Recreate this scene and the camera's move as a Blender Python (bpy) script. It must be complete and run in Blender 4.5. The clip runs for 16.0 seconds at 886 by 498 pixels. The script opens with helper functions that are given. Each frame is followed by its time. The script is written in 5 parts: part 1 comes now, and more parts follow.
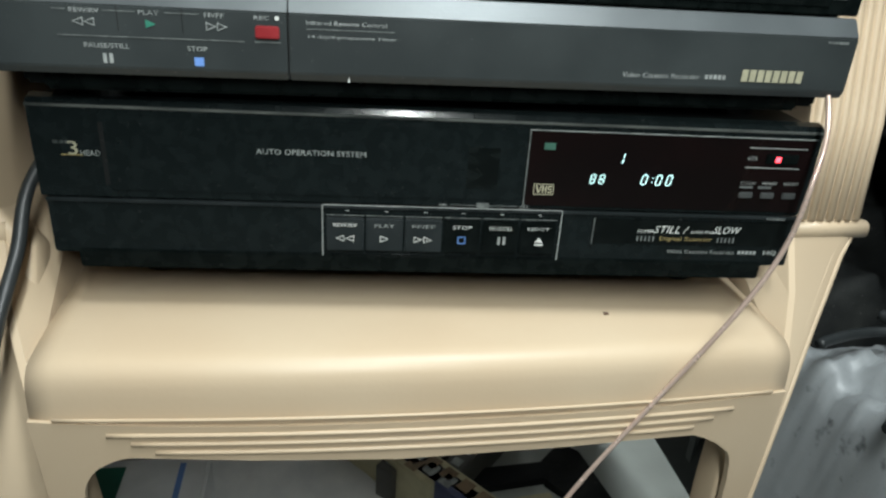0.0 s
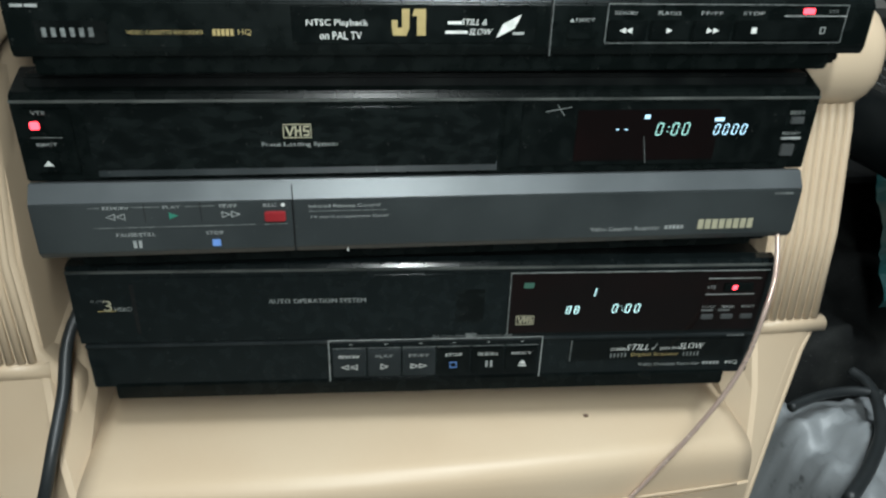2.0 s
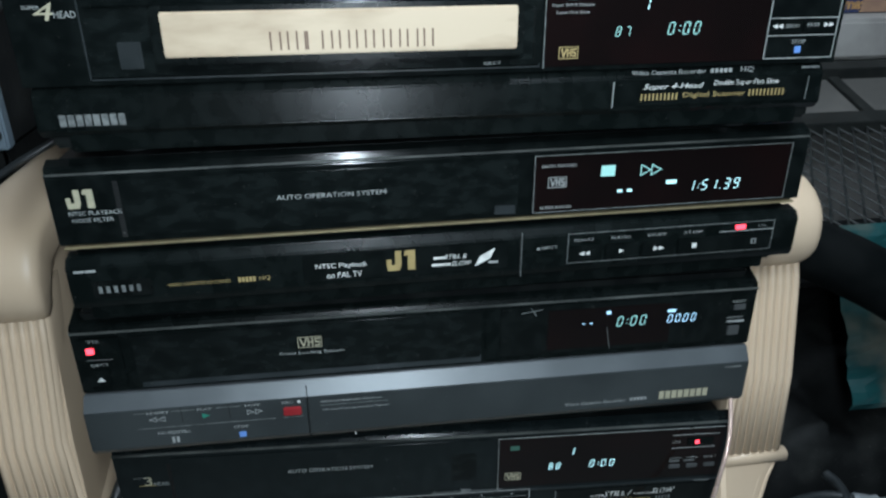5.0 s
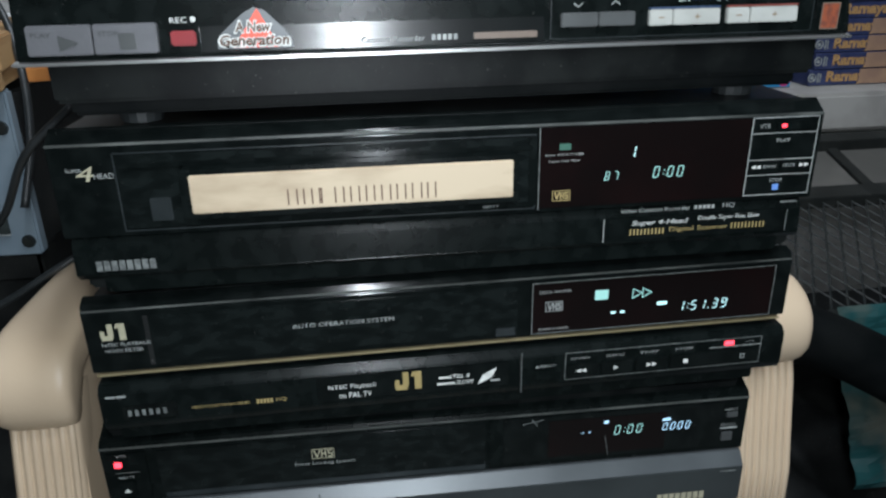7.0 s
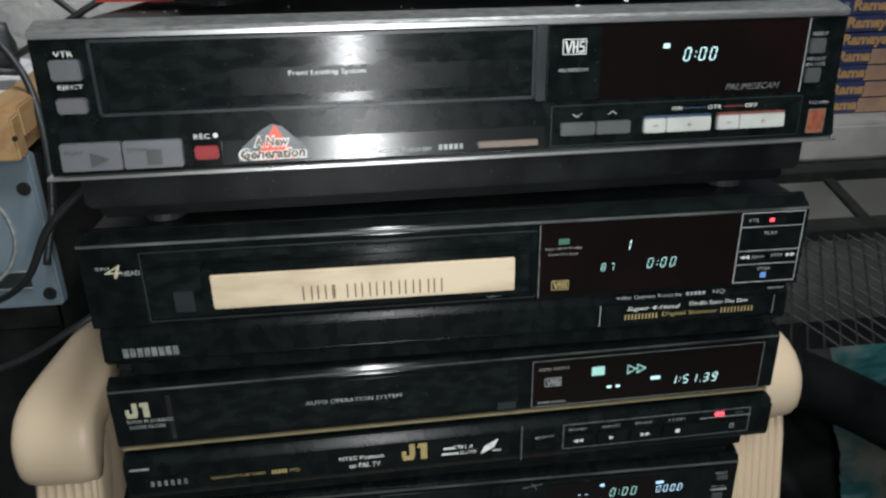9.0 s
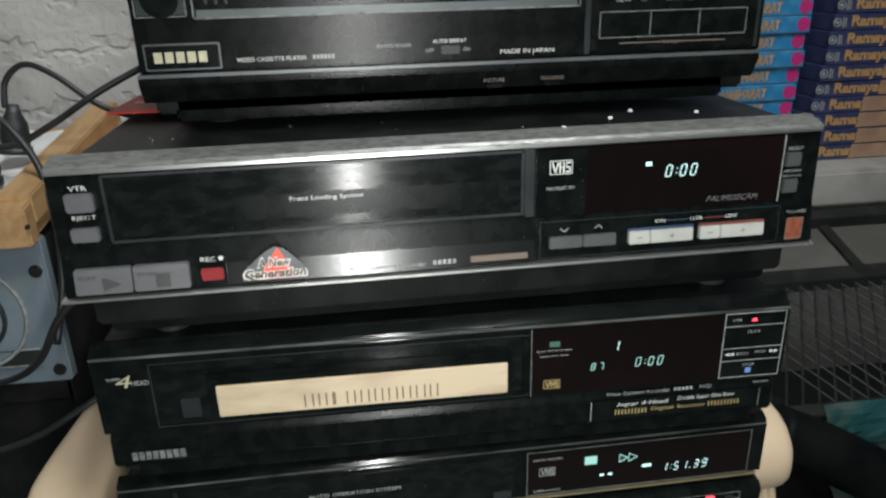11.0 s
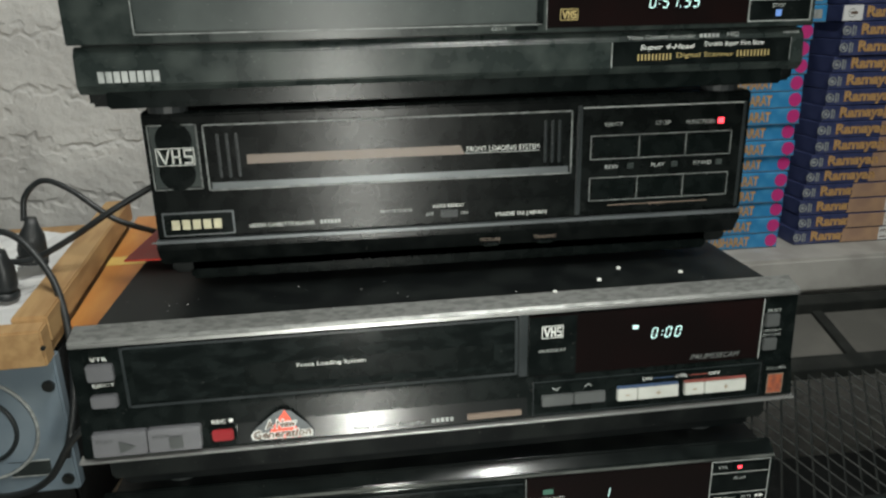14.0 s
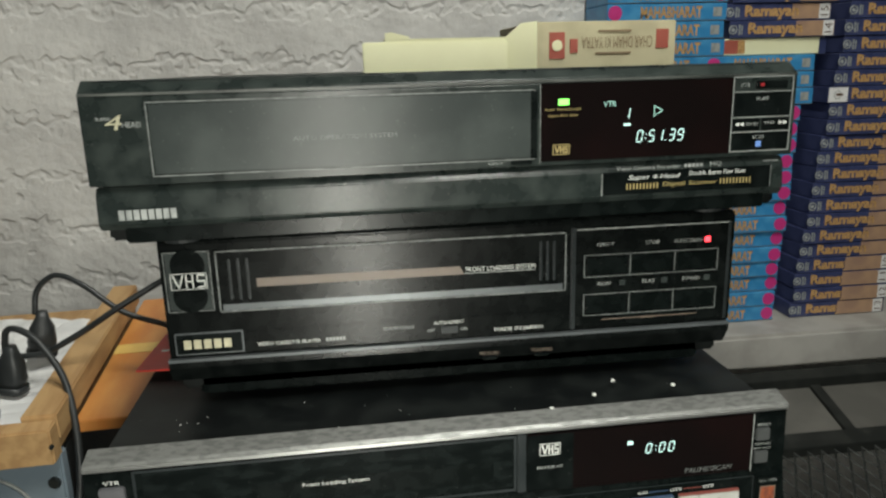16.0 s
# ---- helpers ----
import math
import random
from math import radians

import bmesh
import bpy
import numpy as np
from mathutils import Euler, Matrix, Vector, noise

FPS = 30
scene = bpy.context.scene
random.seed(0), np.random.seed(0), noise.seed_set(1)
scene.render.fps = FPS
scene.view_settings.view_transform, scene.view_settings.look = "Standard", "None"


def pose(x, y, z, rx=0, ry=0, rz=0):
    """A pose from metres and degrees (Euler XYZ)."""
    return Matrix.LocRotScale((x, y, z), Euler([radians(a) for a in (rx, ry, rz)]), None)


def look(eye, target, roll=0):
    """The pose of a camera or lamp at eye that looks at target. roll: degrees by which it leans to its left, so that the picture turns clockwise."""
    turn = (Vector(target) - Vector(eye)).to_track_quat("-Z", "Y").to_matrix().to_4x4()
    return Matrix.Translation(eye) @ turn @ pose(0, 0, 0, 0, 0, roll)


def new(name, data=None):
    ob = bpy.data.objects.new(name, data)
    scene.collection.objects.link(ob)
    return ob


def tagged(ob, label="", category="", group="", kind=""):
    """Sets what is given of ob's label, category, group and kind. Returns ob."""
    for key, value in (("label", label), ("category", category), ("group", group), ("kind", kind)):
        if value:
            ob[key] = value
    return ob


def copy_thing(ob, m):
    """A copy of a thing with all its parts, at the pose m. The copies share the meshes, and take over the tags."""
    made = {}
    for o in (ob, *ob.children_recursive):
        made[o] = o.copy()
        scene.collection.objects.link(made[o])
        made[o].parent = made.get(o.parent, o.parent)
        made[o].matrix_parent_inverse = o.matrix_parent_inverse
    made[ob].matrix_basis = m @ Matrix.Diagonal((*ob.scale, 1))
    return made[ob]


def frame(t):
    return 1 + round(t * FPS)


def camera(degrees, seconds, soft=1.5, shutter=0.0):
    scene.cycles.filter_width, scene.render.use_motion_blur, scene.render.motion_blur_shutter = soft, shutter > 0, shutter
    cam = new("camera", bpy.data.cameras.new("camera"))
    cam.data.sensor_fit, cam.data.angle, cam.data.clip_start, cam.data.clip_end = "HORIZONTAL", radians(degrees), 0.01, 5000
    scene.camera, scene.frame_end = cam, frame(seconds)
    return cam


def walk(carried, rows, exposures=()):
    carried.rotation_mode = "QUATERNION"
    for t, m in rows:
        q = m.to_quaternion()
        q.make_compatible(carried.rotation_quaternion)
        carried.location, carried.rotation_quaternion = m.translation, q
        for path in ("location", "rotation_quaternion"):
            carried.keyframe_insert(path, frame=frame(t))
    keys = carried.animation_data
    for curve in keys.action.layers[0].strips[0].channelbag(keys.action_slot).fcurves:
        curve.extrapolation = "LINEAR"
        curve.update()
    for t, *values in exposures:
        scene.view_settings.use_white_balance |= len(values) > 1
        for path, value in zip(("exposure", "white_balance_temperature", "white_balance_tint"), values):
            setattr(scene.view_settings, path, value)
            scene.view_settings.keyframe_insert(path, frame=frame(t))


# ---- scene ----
cam = camera(63.1, 16.0, soft=2.4)
PATH = [
    (0, (-0.0773, -0.3562, 0.6388), (0.2299, 1.43, -0.2102), 3.77),
    (0.5, (-0.0773, -0.3492, 0.6758), (0.2079, 1.443, -0.1692), 2.17),
    (1, (-0.0693, -0.3512, 0.7048), (0.2039, 1.436, -0.1552), 1.77),
    (1.5, (-0.0694, -0.3552, 0.728), (0.201, 1.42, -0.1578), 1.87),
    (2, (-0.0726, -0.3592, 0.7463), (0.211, 1.399, -0.1695), 1.88),
    (2.5, (-0.0717, -0.3632, 0.7575), (0.2151, 1.378, -0.1911), 2.29),
    (3, (-0.0698, -0.3682, 0.7797), (0.2091, 1.384, -0.1508), 1.79),
    (3.5, (-0.0669, -0.3782, 0.8049), (0.1952, 1.388, -0.1054), 1),
    (4, (-0.0691, -0.3822, 0.8262), (0.1802, 1.397, -0.0621), 0.51),
    (4.5, (-0.0672, -0.3802, 0.8464), (0.1983, 1.405, -0.0257), 0.01),
    (5, (-0.0661, -0.3764, 0.8644), (0.2, 1.423, 0.0219), -0.29),
    (7.3, (-0.0606, -0.3845, 0.9335), (0.1728, 1.46, 0.1857), -1.1),
    (7.5, (-0.0615, -0.3846, 0.9395), (0.1747, 1.458, 0.188), -1),
    (8, (-0.0594, -0.3858, 0.9555), (0.1605, 1.455, 0.1936), -1.1),
    (8.5, (-0.0593, -0.385, 0.9715), (0.1622, 1.455, 0.2112), -1.1),
    (9, (-0.0614, -0.3849, 0.9866), (0.1633, 1.45, 0.2129), -0.92),
    (9.2, (-0.0614, -0.3848, 0.9937), (0.1633, 1.451, 0.2218), -0.93),
    (11.5, (-0.0529, -0.3831, 1.0552), (0.1637, 1.48, 0.3496), -1.72),
    (12, (-0.052, -0.385, 1.0693), (0.1638, 1.489, 0.3933), -1.74),
    (12.5, (-0.052, -0.3849, 1.0832), (0.166, 1.494, 0.4236), -1.71),
    (13, (-0.051, -0.3847, 1.0912), (0.1661, 1.5, 0.4469), -1.78),
    (13.5, (-0.05, -0.3846, 1.1041), (0.1593, 1.505, 0.4732), -1.86),
    (14, (-0.0511, -0.3835, 1.118), (0.1685, 1.507, 0.4926), -1.33),
    (14.5, (-0.0521, -0.3864, 1.1309), (0.1737, 1.514, 0.5399), -1.3),
    (15, (-0.0541, -0.3882, 1.1429), (0.1788, 1.522, 0.5902), -1.38),
    (15.5, (-0.0541, -0.3901, 1.1558), (0.174, 1.53, 0.6365), -1.45),
    (16, (-0.0511, -0.3911, 1.1658), (0.176, 1.537, 0.6725), -1.55),
]
walk(cam, [(t, look(eye, target, roll)) for t, eye, target, roll in PATH],
     exposures=[(0.0, 0.55, 6050, 4), (1.5, 0.38, 5950, 4), (3.5, 0.15, 5800, 6), (5.0, -0.05, 5350, 6), (7.5, -0.15, 5800, 10), (9.0, -0.2, 6050, 10), (12.5, -0.2, 6400, 8), (14.5, -0.1, 6600, 6), (16.0, -0.1, 6750, 6)])

# ---- light: one fixed narrow strip in place of the lamp's whole sweep beside the camera, and an added ceiling fill ----
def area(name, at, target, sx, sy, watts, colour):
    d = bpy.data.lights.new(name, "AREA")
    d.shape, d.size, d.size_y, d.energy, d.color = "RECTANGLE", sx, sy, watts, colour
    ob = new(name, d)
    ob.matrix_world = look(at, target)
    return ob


# Stationary strip added as a stand-in for the lamp that travels with the camera.
area("camera_light_strip", (-0.045, -0.47, 0.97), (0.02, 0.10, 0.82), 0.020, 0.46, 3.9, (1.0, 0.99, 0.93))
# Assumed ceiling light, out of view, added to lift the back wall.
area("ceiling_fill", (0.25, -0.35, 2.55), (0.1, 0.6, 0.6), 0.06, 1.1, 16.0, (1.0, 1.0, 0.97)).data.spread = radians(110)
world = bpy.data.worlds.new("room_air")
world.use_nodes = True
world.node_tree.nodes["Background"].inputs[0].default_value = (0.6, 0.7, 0.75, 1)
world.node_tree.nodes["Background"].inputs[1].default_value = 0.02
scene.world = world


# ---- materials ----
def lit(name):
    m = bpy.data.materials.new(name)
    m.use_nodes = True
    return m, m.node_tree.nodes, m.node_tree.links, m.node_tree.nodes["Principled BSDF"]


def surface(name, colour, rough=0.5, metal=0.0, second=None, scale=40.0, amount=0.5, grain=600.0, bump=0.1,
            rough_var=0.12, specks=0.0, speck_colour=(0.5, 0.5, 0.47), coat=0.0, stretch=(1, 1, 1), edges=(0.42, 0.62), spec=0.5):
    """A paint, plastic, stone or cloth: colour broken by soft stains, fine grain in the relief, and dust specks."""
    m, n, l, b = lit(name)
    co = n.new("ShaderNodeTexCoord")
    mp = n.new("ShaderNodeMapping")
    mp.inputs["Scale"].default_value = stretch
    l.new(co.outputs["Object"], mp.inputs["Vector"])
    big = n.new("ShaderNodeTexNoise")
    big.inputs["Scale"].default_value, big.inputs["Detail"].default_value = scale, 6
    l.new(mp.outputs[0], big.inputs["Vector"])
    ramp = n.new("ShaderNodeValToRGB")
    ramp.color_ramp.elements[0].position, ramp.color_ramp.elements[1].position = edges
    l.new(big.outputs["Fac"], ramp.inputs[0])
    second = second or tuple(min(1, c * 1.25 + 0.004) for c in colour)
    mix = n.new("ShaderNodeMix")
    mix.data_type = "RGBA"
    mix.inputs["A"].default_value, mix.inputs["B"].default_value = (*colour, 1), (*second, 1)
    mul = n.new("ShaderNodeMath")
    mul.operation = "MULTIPLY"
    mul.inputs[1].default_value = amount
    l.new(ramp.outputs[0], mul.inputs[0])
    l.new(mul.outputs[0], mix.inputs["Factor"])
    out = mix.outputs["Result"]
    fine = n.new("ShaderNodeTexNoise")
    fine.inputs["Scale"].default_value, fine.inputs["Detail"].default_value = grain, 3
    l.new(mp.outputs[0], fine.inputs["Vector"])
    if specks:
        dots = n.new("ShaderNodeTexNoise")
        dots.inputs["Scale"].default_value, dots.inputs["Detail"].default_value = 520, 2
        l.new(co.outputs["Object"], dots.inputs["Vector"])
        cut = n.new("ShaderNodeValToRGB")
        cut.color_ramp.elements[0].position, cut.color_ramp.elements[1].position = 0.70 - 0.03 * specks, 0.80
        l.new(dots.outputs["Fac"], cut.inputs[0])
        dim = n.new("ShaderNodeMath")
        dim.operation = "MULTIPLY"
        dim.inputs[1].default_value = min(1, 0.42 * specks)
        l.new(cut.outputs[0], dim.inputs[0])
        mx = n.new("ShaderNodeMix")
        mx.data_type = "RGBA"
        mx.inputs["B"].default_value = (*speck_colour, 1)
        l.new(out, mx.inputs["A"])
        l.new(dim.outputs[0], mx.inputs["Factor"])
        out = mx.outputs["Result"]
    l.new(out, b.inputs["Base Color"])
    r = n.new("ShaderNodeMapRange")
    r.inputs["To Min"].default_value, r.inputs["To Max"].default_value = max(0.03, rough - rough_var), min(1, rough + rough_var)
    l.new(big.outputs["Fac"], r.inputs["Value"])
    l.new(r.outputs[0], b.inputs["Roughness"])
    b.inputs["Metallic"].default_value = metal
    b.inputs["Specular IOR Level"].default_value = spec
    b.inputs["Coat Weight"].default_value = coat
    if bump:
        bp = n.new("ShaderNodeBump")
        bp.inputs["Strength"].default_value, bp.inputs["Distance"].default_value = bump, 0.0006
        l.new(fine.outputs["Fac"], bp.inputs["Height"])
        l.new(bp.outputs[0], b.inputs["Normal"])
    return m


def glow(name, colour, strength):
    m, n, l, b = lit(name)
    b.inputs["Base Color"].default_value = (*[c * 0.3 for c in colour], 1)
    b.inputs["Emission Color"].default_value = (*colour, 1)
    b.inputs["Emission Strength"].default_value = strength
    return m


BLACK = surface("black_plastic", (0.0028, 0.0043, 0.0041), 0.25, second=(0.0078, 0.0106, 0.0102), scale=95, amount=0.5, specks=0.1, bump=0.06, spec=0.17, rough_var=0.03)
BLACK_TOP = surface("dusty_black_sheet_metal", (0.004, 0.005, 0.0052), 0.42, second=(0.010, 0.0120, 0.0115), scale=45, amount=0.8, specks=0.3, bump=0.08, spec=0.15, rough_var=0.05)
MATTE = surface("matte_black_plastic", (0.003, 0.004, 0.0039), 0.25, second=(0.0085, 0.0105, 0.010), scale=90, amount=0.5, specks=0.12, bump=0.06, spec=0.17, rough_var=0.03)
GLOSS = surface("black_gloss_panel", (0.0032, 0.0045, 0.0044), 0.12, second=(0.0088, 0.0116, 0.0112), scale=80, amount=0.45, specks=0.12, bump=0.01, rough_var=0.03, spec=0.3)
FLAP = surface("smoked_flap", (0.004, 0.0055, 0.0054), 0.15, second=(0.014, 0.0185, 0.018), scale=70, amount=0.4, specks=0.12, bump=0.02, rough_var=0.04, stretch=(1, 1, 2.2), spec=0.28)
# Gloss black with its base colour raised, for the lowest recorder.
PALER_GLOSS = surface("paler_black_gloss", (0.0062, 0.0090, 0.0094), 0.15, second=(0.011, 0.0152, 0.0158), scale=120, amount=0.5, specks=0.15, bump=0.02, rough_var=0.03, spec=0.34)
FLAP_GREY = surface("hazy_grey_flap", (0.028, 0.035, 0.034), 0.33, second=(0.054, 0.064, 0.061), scale=20, amount=0.7, specks=0.3, bump=0.02, rough_var=0.1, spec=0.22)
GREY = surface("dark_grey_plastic", (0.014, 0.018, 0.019), 0.34, second=(0.027, 0.032, 0.034), scale=20, amount=0.7, specks=0.3, bump=0.06, spec=0.35)
DUSTY = surface("dust_hazed_black_plastic", (0.013, 0.018, 0.017), 0.28, second=(0.032, 0.040, 0.037), scale=60, amount=0.8, specks=0.5, bump=0.05, spec=0.24, rough_var=0.05)
SOOT = surface("dull_black_base", (0.003, 0.004, 0.0042), 0.5, second=(0.008, 0.009, 0.009), scale=24, amount=0.6, bump=0.05, spec=0.06)
DOOR_GREY = surface("satin_grey_door", (0.027, 0.032, 0.033), 0.36, second=(0.042, 0.049, 0.050), scale=14, amount=0.7, specks=0.3, bump=0.05, spec=0.35)
GOLD_LINE = surface("dull_gold_trim", (0.25, 0.215, 0.125), 0.34, metal=0.4, bump=0, scale=60, amount=0.6)
BEVEL_GREY = surface("mid_grey_bevel", (0.085, 0.095, 0.10), 0.36, metal=0.3, scale=20, amount=0.6, bump=0.1)
WINDOW = surface("red_smoked_window", (0.005, 0.0035, 0.0035), 0.13, second=(0.010, 0.0045, 0.0045), scale=18, amount=0.5, bump=0.0, rough_var=0.05, spec=0.35)
LINE = surface("pale_grey_print", (0.33, 0.35, 0.34), 0.5, bump=0, scale=120, amount=0.8, second=(0.19, 0.205, 0.20))
WHITE = surface("white_print", (0.68, 0.70, 0.67), 0.5, bump=0, scale=150, amount=0.5, second=(0.36, 0.38, 0.36))
FAINT = surface("worn_grey_print", (0.16, 0.175, 0.17), 0.5, bump=0, scale=300, amount=0.7, second=(0.05, 0.055, 0.055))
GOLD = surface("gold_print", (0.36, 0.285, 0.12), 0.42, bump=0, scale=200, amount=0.5, metal=0.2)
PALE_GOLD = surface("champagne_badge", (0.46, 0.44, 0.31), 0.35, bump=0, metal=0.3, scale=300, amount=0.5)
RED = surface("red_button", (0.22, 0.014, 0.018), 0.4, bump=0.1, scale=60)
BLUE = surface("blue_mark", (0.13, 0.25, 0.58), 0.45, bump=0)
BLUE_LINE = surface("dull_blue_line", (0.030, 0.055, 0.11), 0.5, bump=0)
RED_LINE = surface("dull_red_line", (0.17, 0.045, 0.035), 0.5, bump=0)
GREEN_DIM = surface("unlit_green_lens", (0.05, 0.12, 0.09), 0.3, bump=0)
SILVER = surface("brushed_silver_trim", (0.62, 0.63, 0.62), 0.3, metal=0.9, scale=60, amount=0.5, second=(0.40, 0.41, 0.40), bump=0.1, stretch=(0.2, 1, 1))
# Dusty edge tone, lightened to paint the highlight along the top edges.
EDGE = surface("dusty_lit_edge", (0.030, 0.034, 0.032), 0.42, second=(0.13, 0.14, 0.13), scale=70, amount=0.8, bump=0.1, stretch=(0.3, 1, 1), edges=(0.38, 0.66), spec=0.5)
LACQUER = surface("black_lacquer_panel", (0.004, 0.005, 0.0052), 0.19, second=(0.009, 0.011, 0.011), scale=22, amount=0.6, bump=0.01, rough_var=0.05, spec=0.7)
WORN_SILVER = surface("scratched_silver_strip", (0.20, 0.205, 0.197), 0.36, metal=0.45, second=(0.060, 0.063, 0.061), scale=300, amount=0.5, bump=0.5, grain=900, stretch=(0.5, 1.2, 1), edges=(0.46, 0.60), specks=1.0, speck_colour=(0.55, 0.55, 0.52))
BUTTON = surface("grey_button", (0.112, 0.114, 0.122), 0.42, metal=0.2, scale=60, bump=0.15, second=(0.078, 0.080, 0.086))
BUTTON_DK = surface("dark_grey_button", (0.065, 0.07, 0.07), 0.42, metal=0.2, scale=40, bump=0.1)
BUTTON_WH = surface("white_button", (0.34, 0.35, 0.325), 0.4, scale=60, bump=0.05)
ORANGE = surface("orange_sticker", (0.26, 0.07, 0.03), 0.5, scale=300, amount=0.9, second=(0.12, 0.04, 0.03), bump=0.2)
TAN = surface("tan_label_strip", (0.145, 0.112, 0.088), 0.45, scale=60, bump=0.05)
LABEL = surface("aged_cream_label", (0.52, 0.43, 0.30), 0.6, second=(0.24, 0.17, 0.10), scale=34, amount=0.6, bump=0.1, edges=(0.46, 0.70), stretch=(0.5, 1, 1.6))
INK = surface("faded_brown_ink", (0.10, 0.06, 0.04), 0.7, bump=0)
STICKER_RED = surface("sticker_red", (0.75, 0.10, 0.06), 0.5, bump=0)
CLEAR_GREY = surface("sticker_grey", (0.10, 0.11, 0.115), 0.35, bump=0)
CREAM = surface("cream_moulded_plastic", (0.555, 0.444, 0.312), 0.38, second=(0.52, 0.40, 0.27), scale=9, amount=0.6, grain=350, bump=0.10, rough_var=0.08, spec=0.35)
CABLE = surface("black_rubber_cable", (0.018, 0.021, 0.022), 0.45, scale=60, bump=0.1)
COPPER = surface("clear_copper_wire", (0.66, 0.50, 0.42), 0.25, metal=0.5, scale=80, second=(0.72, 0.58, 0.50), bump=0.05)
WOOD = surface("raw_pale_wood", (0.46, 0.29, 0.13), 0.6, second=(0.33, 0.19, 0.08), scale=14, amount=0.8, stretch=(6, 1, 6), bump=0.3)
PLY = surface("varnished_orange_ply", (0.50, 0.19, 0.045), 0.38, second=(0.62, 0.30, 0.09), scale=10, amount=0.8, stretch=(3, 1, 1), bump=0.1)
PAPER = surface("crumpled_white_paper", (0.74, 0.74, 0.73), 0.8, second=(0.58, 0.59, 0.60), scale=20, amount=0.6, bump=0.3)
SPEAKER = surface("blue_grey_baffle", (0.155, 0.20, 0.238), 0.45, second=(0.215, 0.265, 0.30), scale=22, amount=0.7, bump=0.2)
CARD = surface("pale_card", (0.78, 0.78, 0.52), 0.7, second=(0.70, 0.69, 0.44), scale=16, amount=0.5, bump=0.1)
CARD_PRINT = surface("printed_card", (0.50, 0.46, 0.30), 0.65, second=(0.38, 0.34, 0.22), scale=40, amount=0.7, bump=0.1)
CARD_RED = surface("printed_red", (0.34, 0.085, 0.06), 0.6, bump=0)
CARD_INK = surface("printed_brown", (0.20, 0.14, 0.08), 0.6, bump=0)
BLUE_SLEEVE = surface("bright_blue_sleeve", (0.035, 0.22, 0.46), 0.4, second=(0.08, 0.33, 0.58), scale=40, amount=0.7, bump=0.05)
NAVY_SLEEVE = surface("navy_sleeve", (0.030, 0.040, 0.105), 0.42, second=(0.055, 0.068, 0.16), scale=40, amount=0.7, bump=0.05)
SKIN_TONE = surface("peach_sleeve_print", (0.42, 0.27, 0.17), 0.45, second=(0.30, 0.19, 0.14), scale=26, amount=0.8, bump=0)
PINK = surface("magenta_print", (0.52, 0.035, 0.20), 0.45, bump=0)
AMBER = surface("amber_print", (0.52, 0.32, 0.13), 0.5, second=(0.32, 0.17, 0.07), scale=200, amount=0.7, bump=0)
DARK = surface("near_black_matt", (0.006, 0.007, 0.007), 0.75, second=(0.026, 0.028, 0.026), scale=16, amount=0.8, bump=0.8, grain=250, specks=0.6, spec=0.25, edges=(0.50, 0.72))
SHEET = surface("stained_grey_plastic_sheet", (0.235, 0.25, 0.258), 0.42, second=(0.035, 0.038, 0.040), scale=34, amount=0.9, bump=1.0, grain=60, edges=(0.60, 0.68), spec=0.45, specks=1.2, speck_colour=(0.02, 0.02, 0.02))
PANE = surface("dusty_grey_panel", (0.085, 0.083, 0.075), 0.6, second=(0.13, 0.125, 0.112), scale=12, amount=0.7, bump=0.3)
MESH = surface("black_wire_mesh", (0.012, 0.014, 0.013), 0.5, bump=0.1, second=(0.030, 0.032, 0.029), spec=0.3)
BAG = surface("green_blue_plastic_bag", (0.12, 0.118, 0.095), 0.34, second=(0.014, 0.060, 0.062), scale=9, amount=1.0, bump=0.6, grain=60, edges=(0.40, 0.54))
STONE = surface("rough_cement_ledge", (0.40, 0.39, 0.365), 0.85, second=(0.28, 0.27, 0.25), scale=14, amount=0.7, bump=0.7, grain=160)
FLOOR = surface("grey_cement_floor", (0.33, 0.35, 0.325), 0.7, second=(0.24, 0.255, 0.235), scale=5, amount=0.8, bump=0.3, grain=200, specks=0.5, speck_colour=(0.05, 0.05, 0.05))
PLAIN = surface("unseen_room_shell", (0.14, 0.14, 0.135), 0.85, scale=4, bump=0.2, grain=80)
TEAL = surface("teal_print", (0.03, 0.17, 0.115), 0.5, bump=0)
WHITE_BOX = surface("white_carton", (0.72, 0.73, 0.74), 0.5, scale=20, bump=0.05)
DIGIT = glow("vacuum_display_cyan", (0.66, 1.0, 0.95), 1.15)
DIGIT_DIM = glow("vacuum_display_dim", (0.55, 1.0, 0.88), 0.55)
DIGIT_BLUE = glow("vacuum_display_blue", (0.55, 0.82, 1.0), 1.1)
LED = glow("red_led", (1.0, 0.05, 0.07), 4.0)
LED_GREEN = glow("green_led", (0.25, 1.0, 0.15), 2.5)


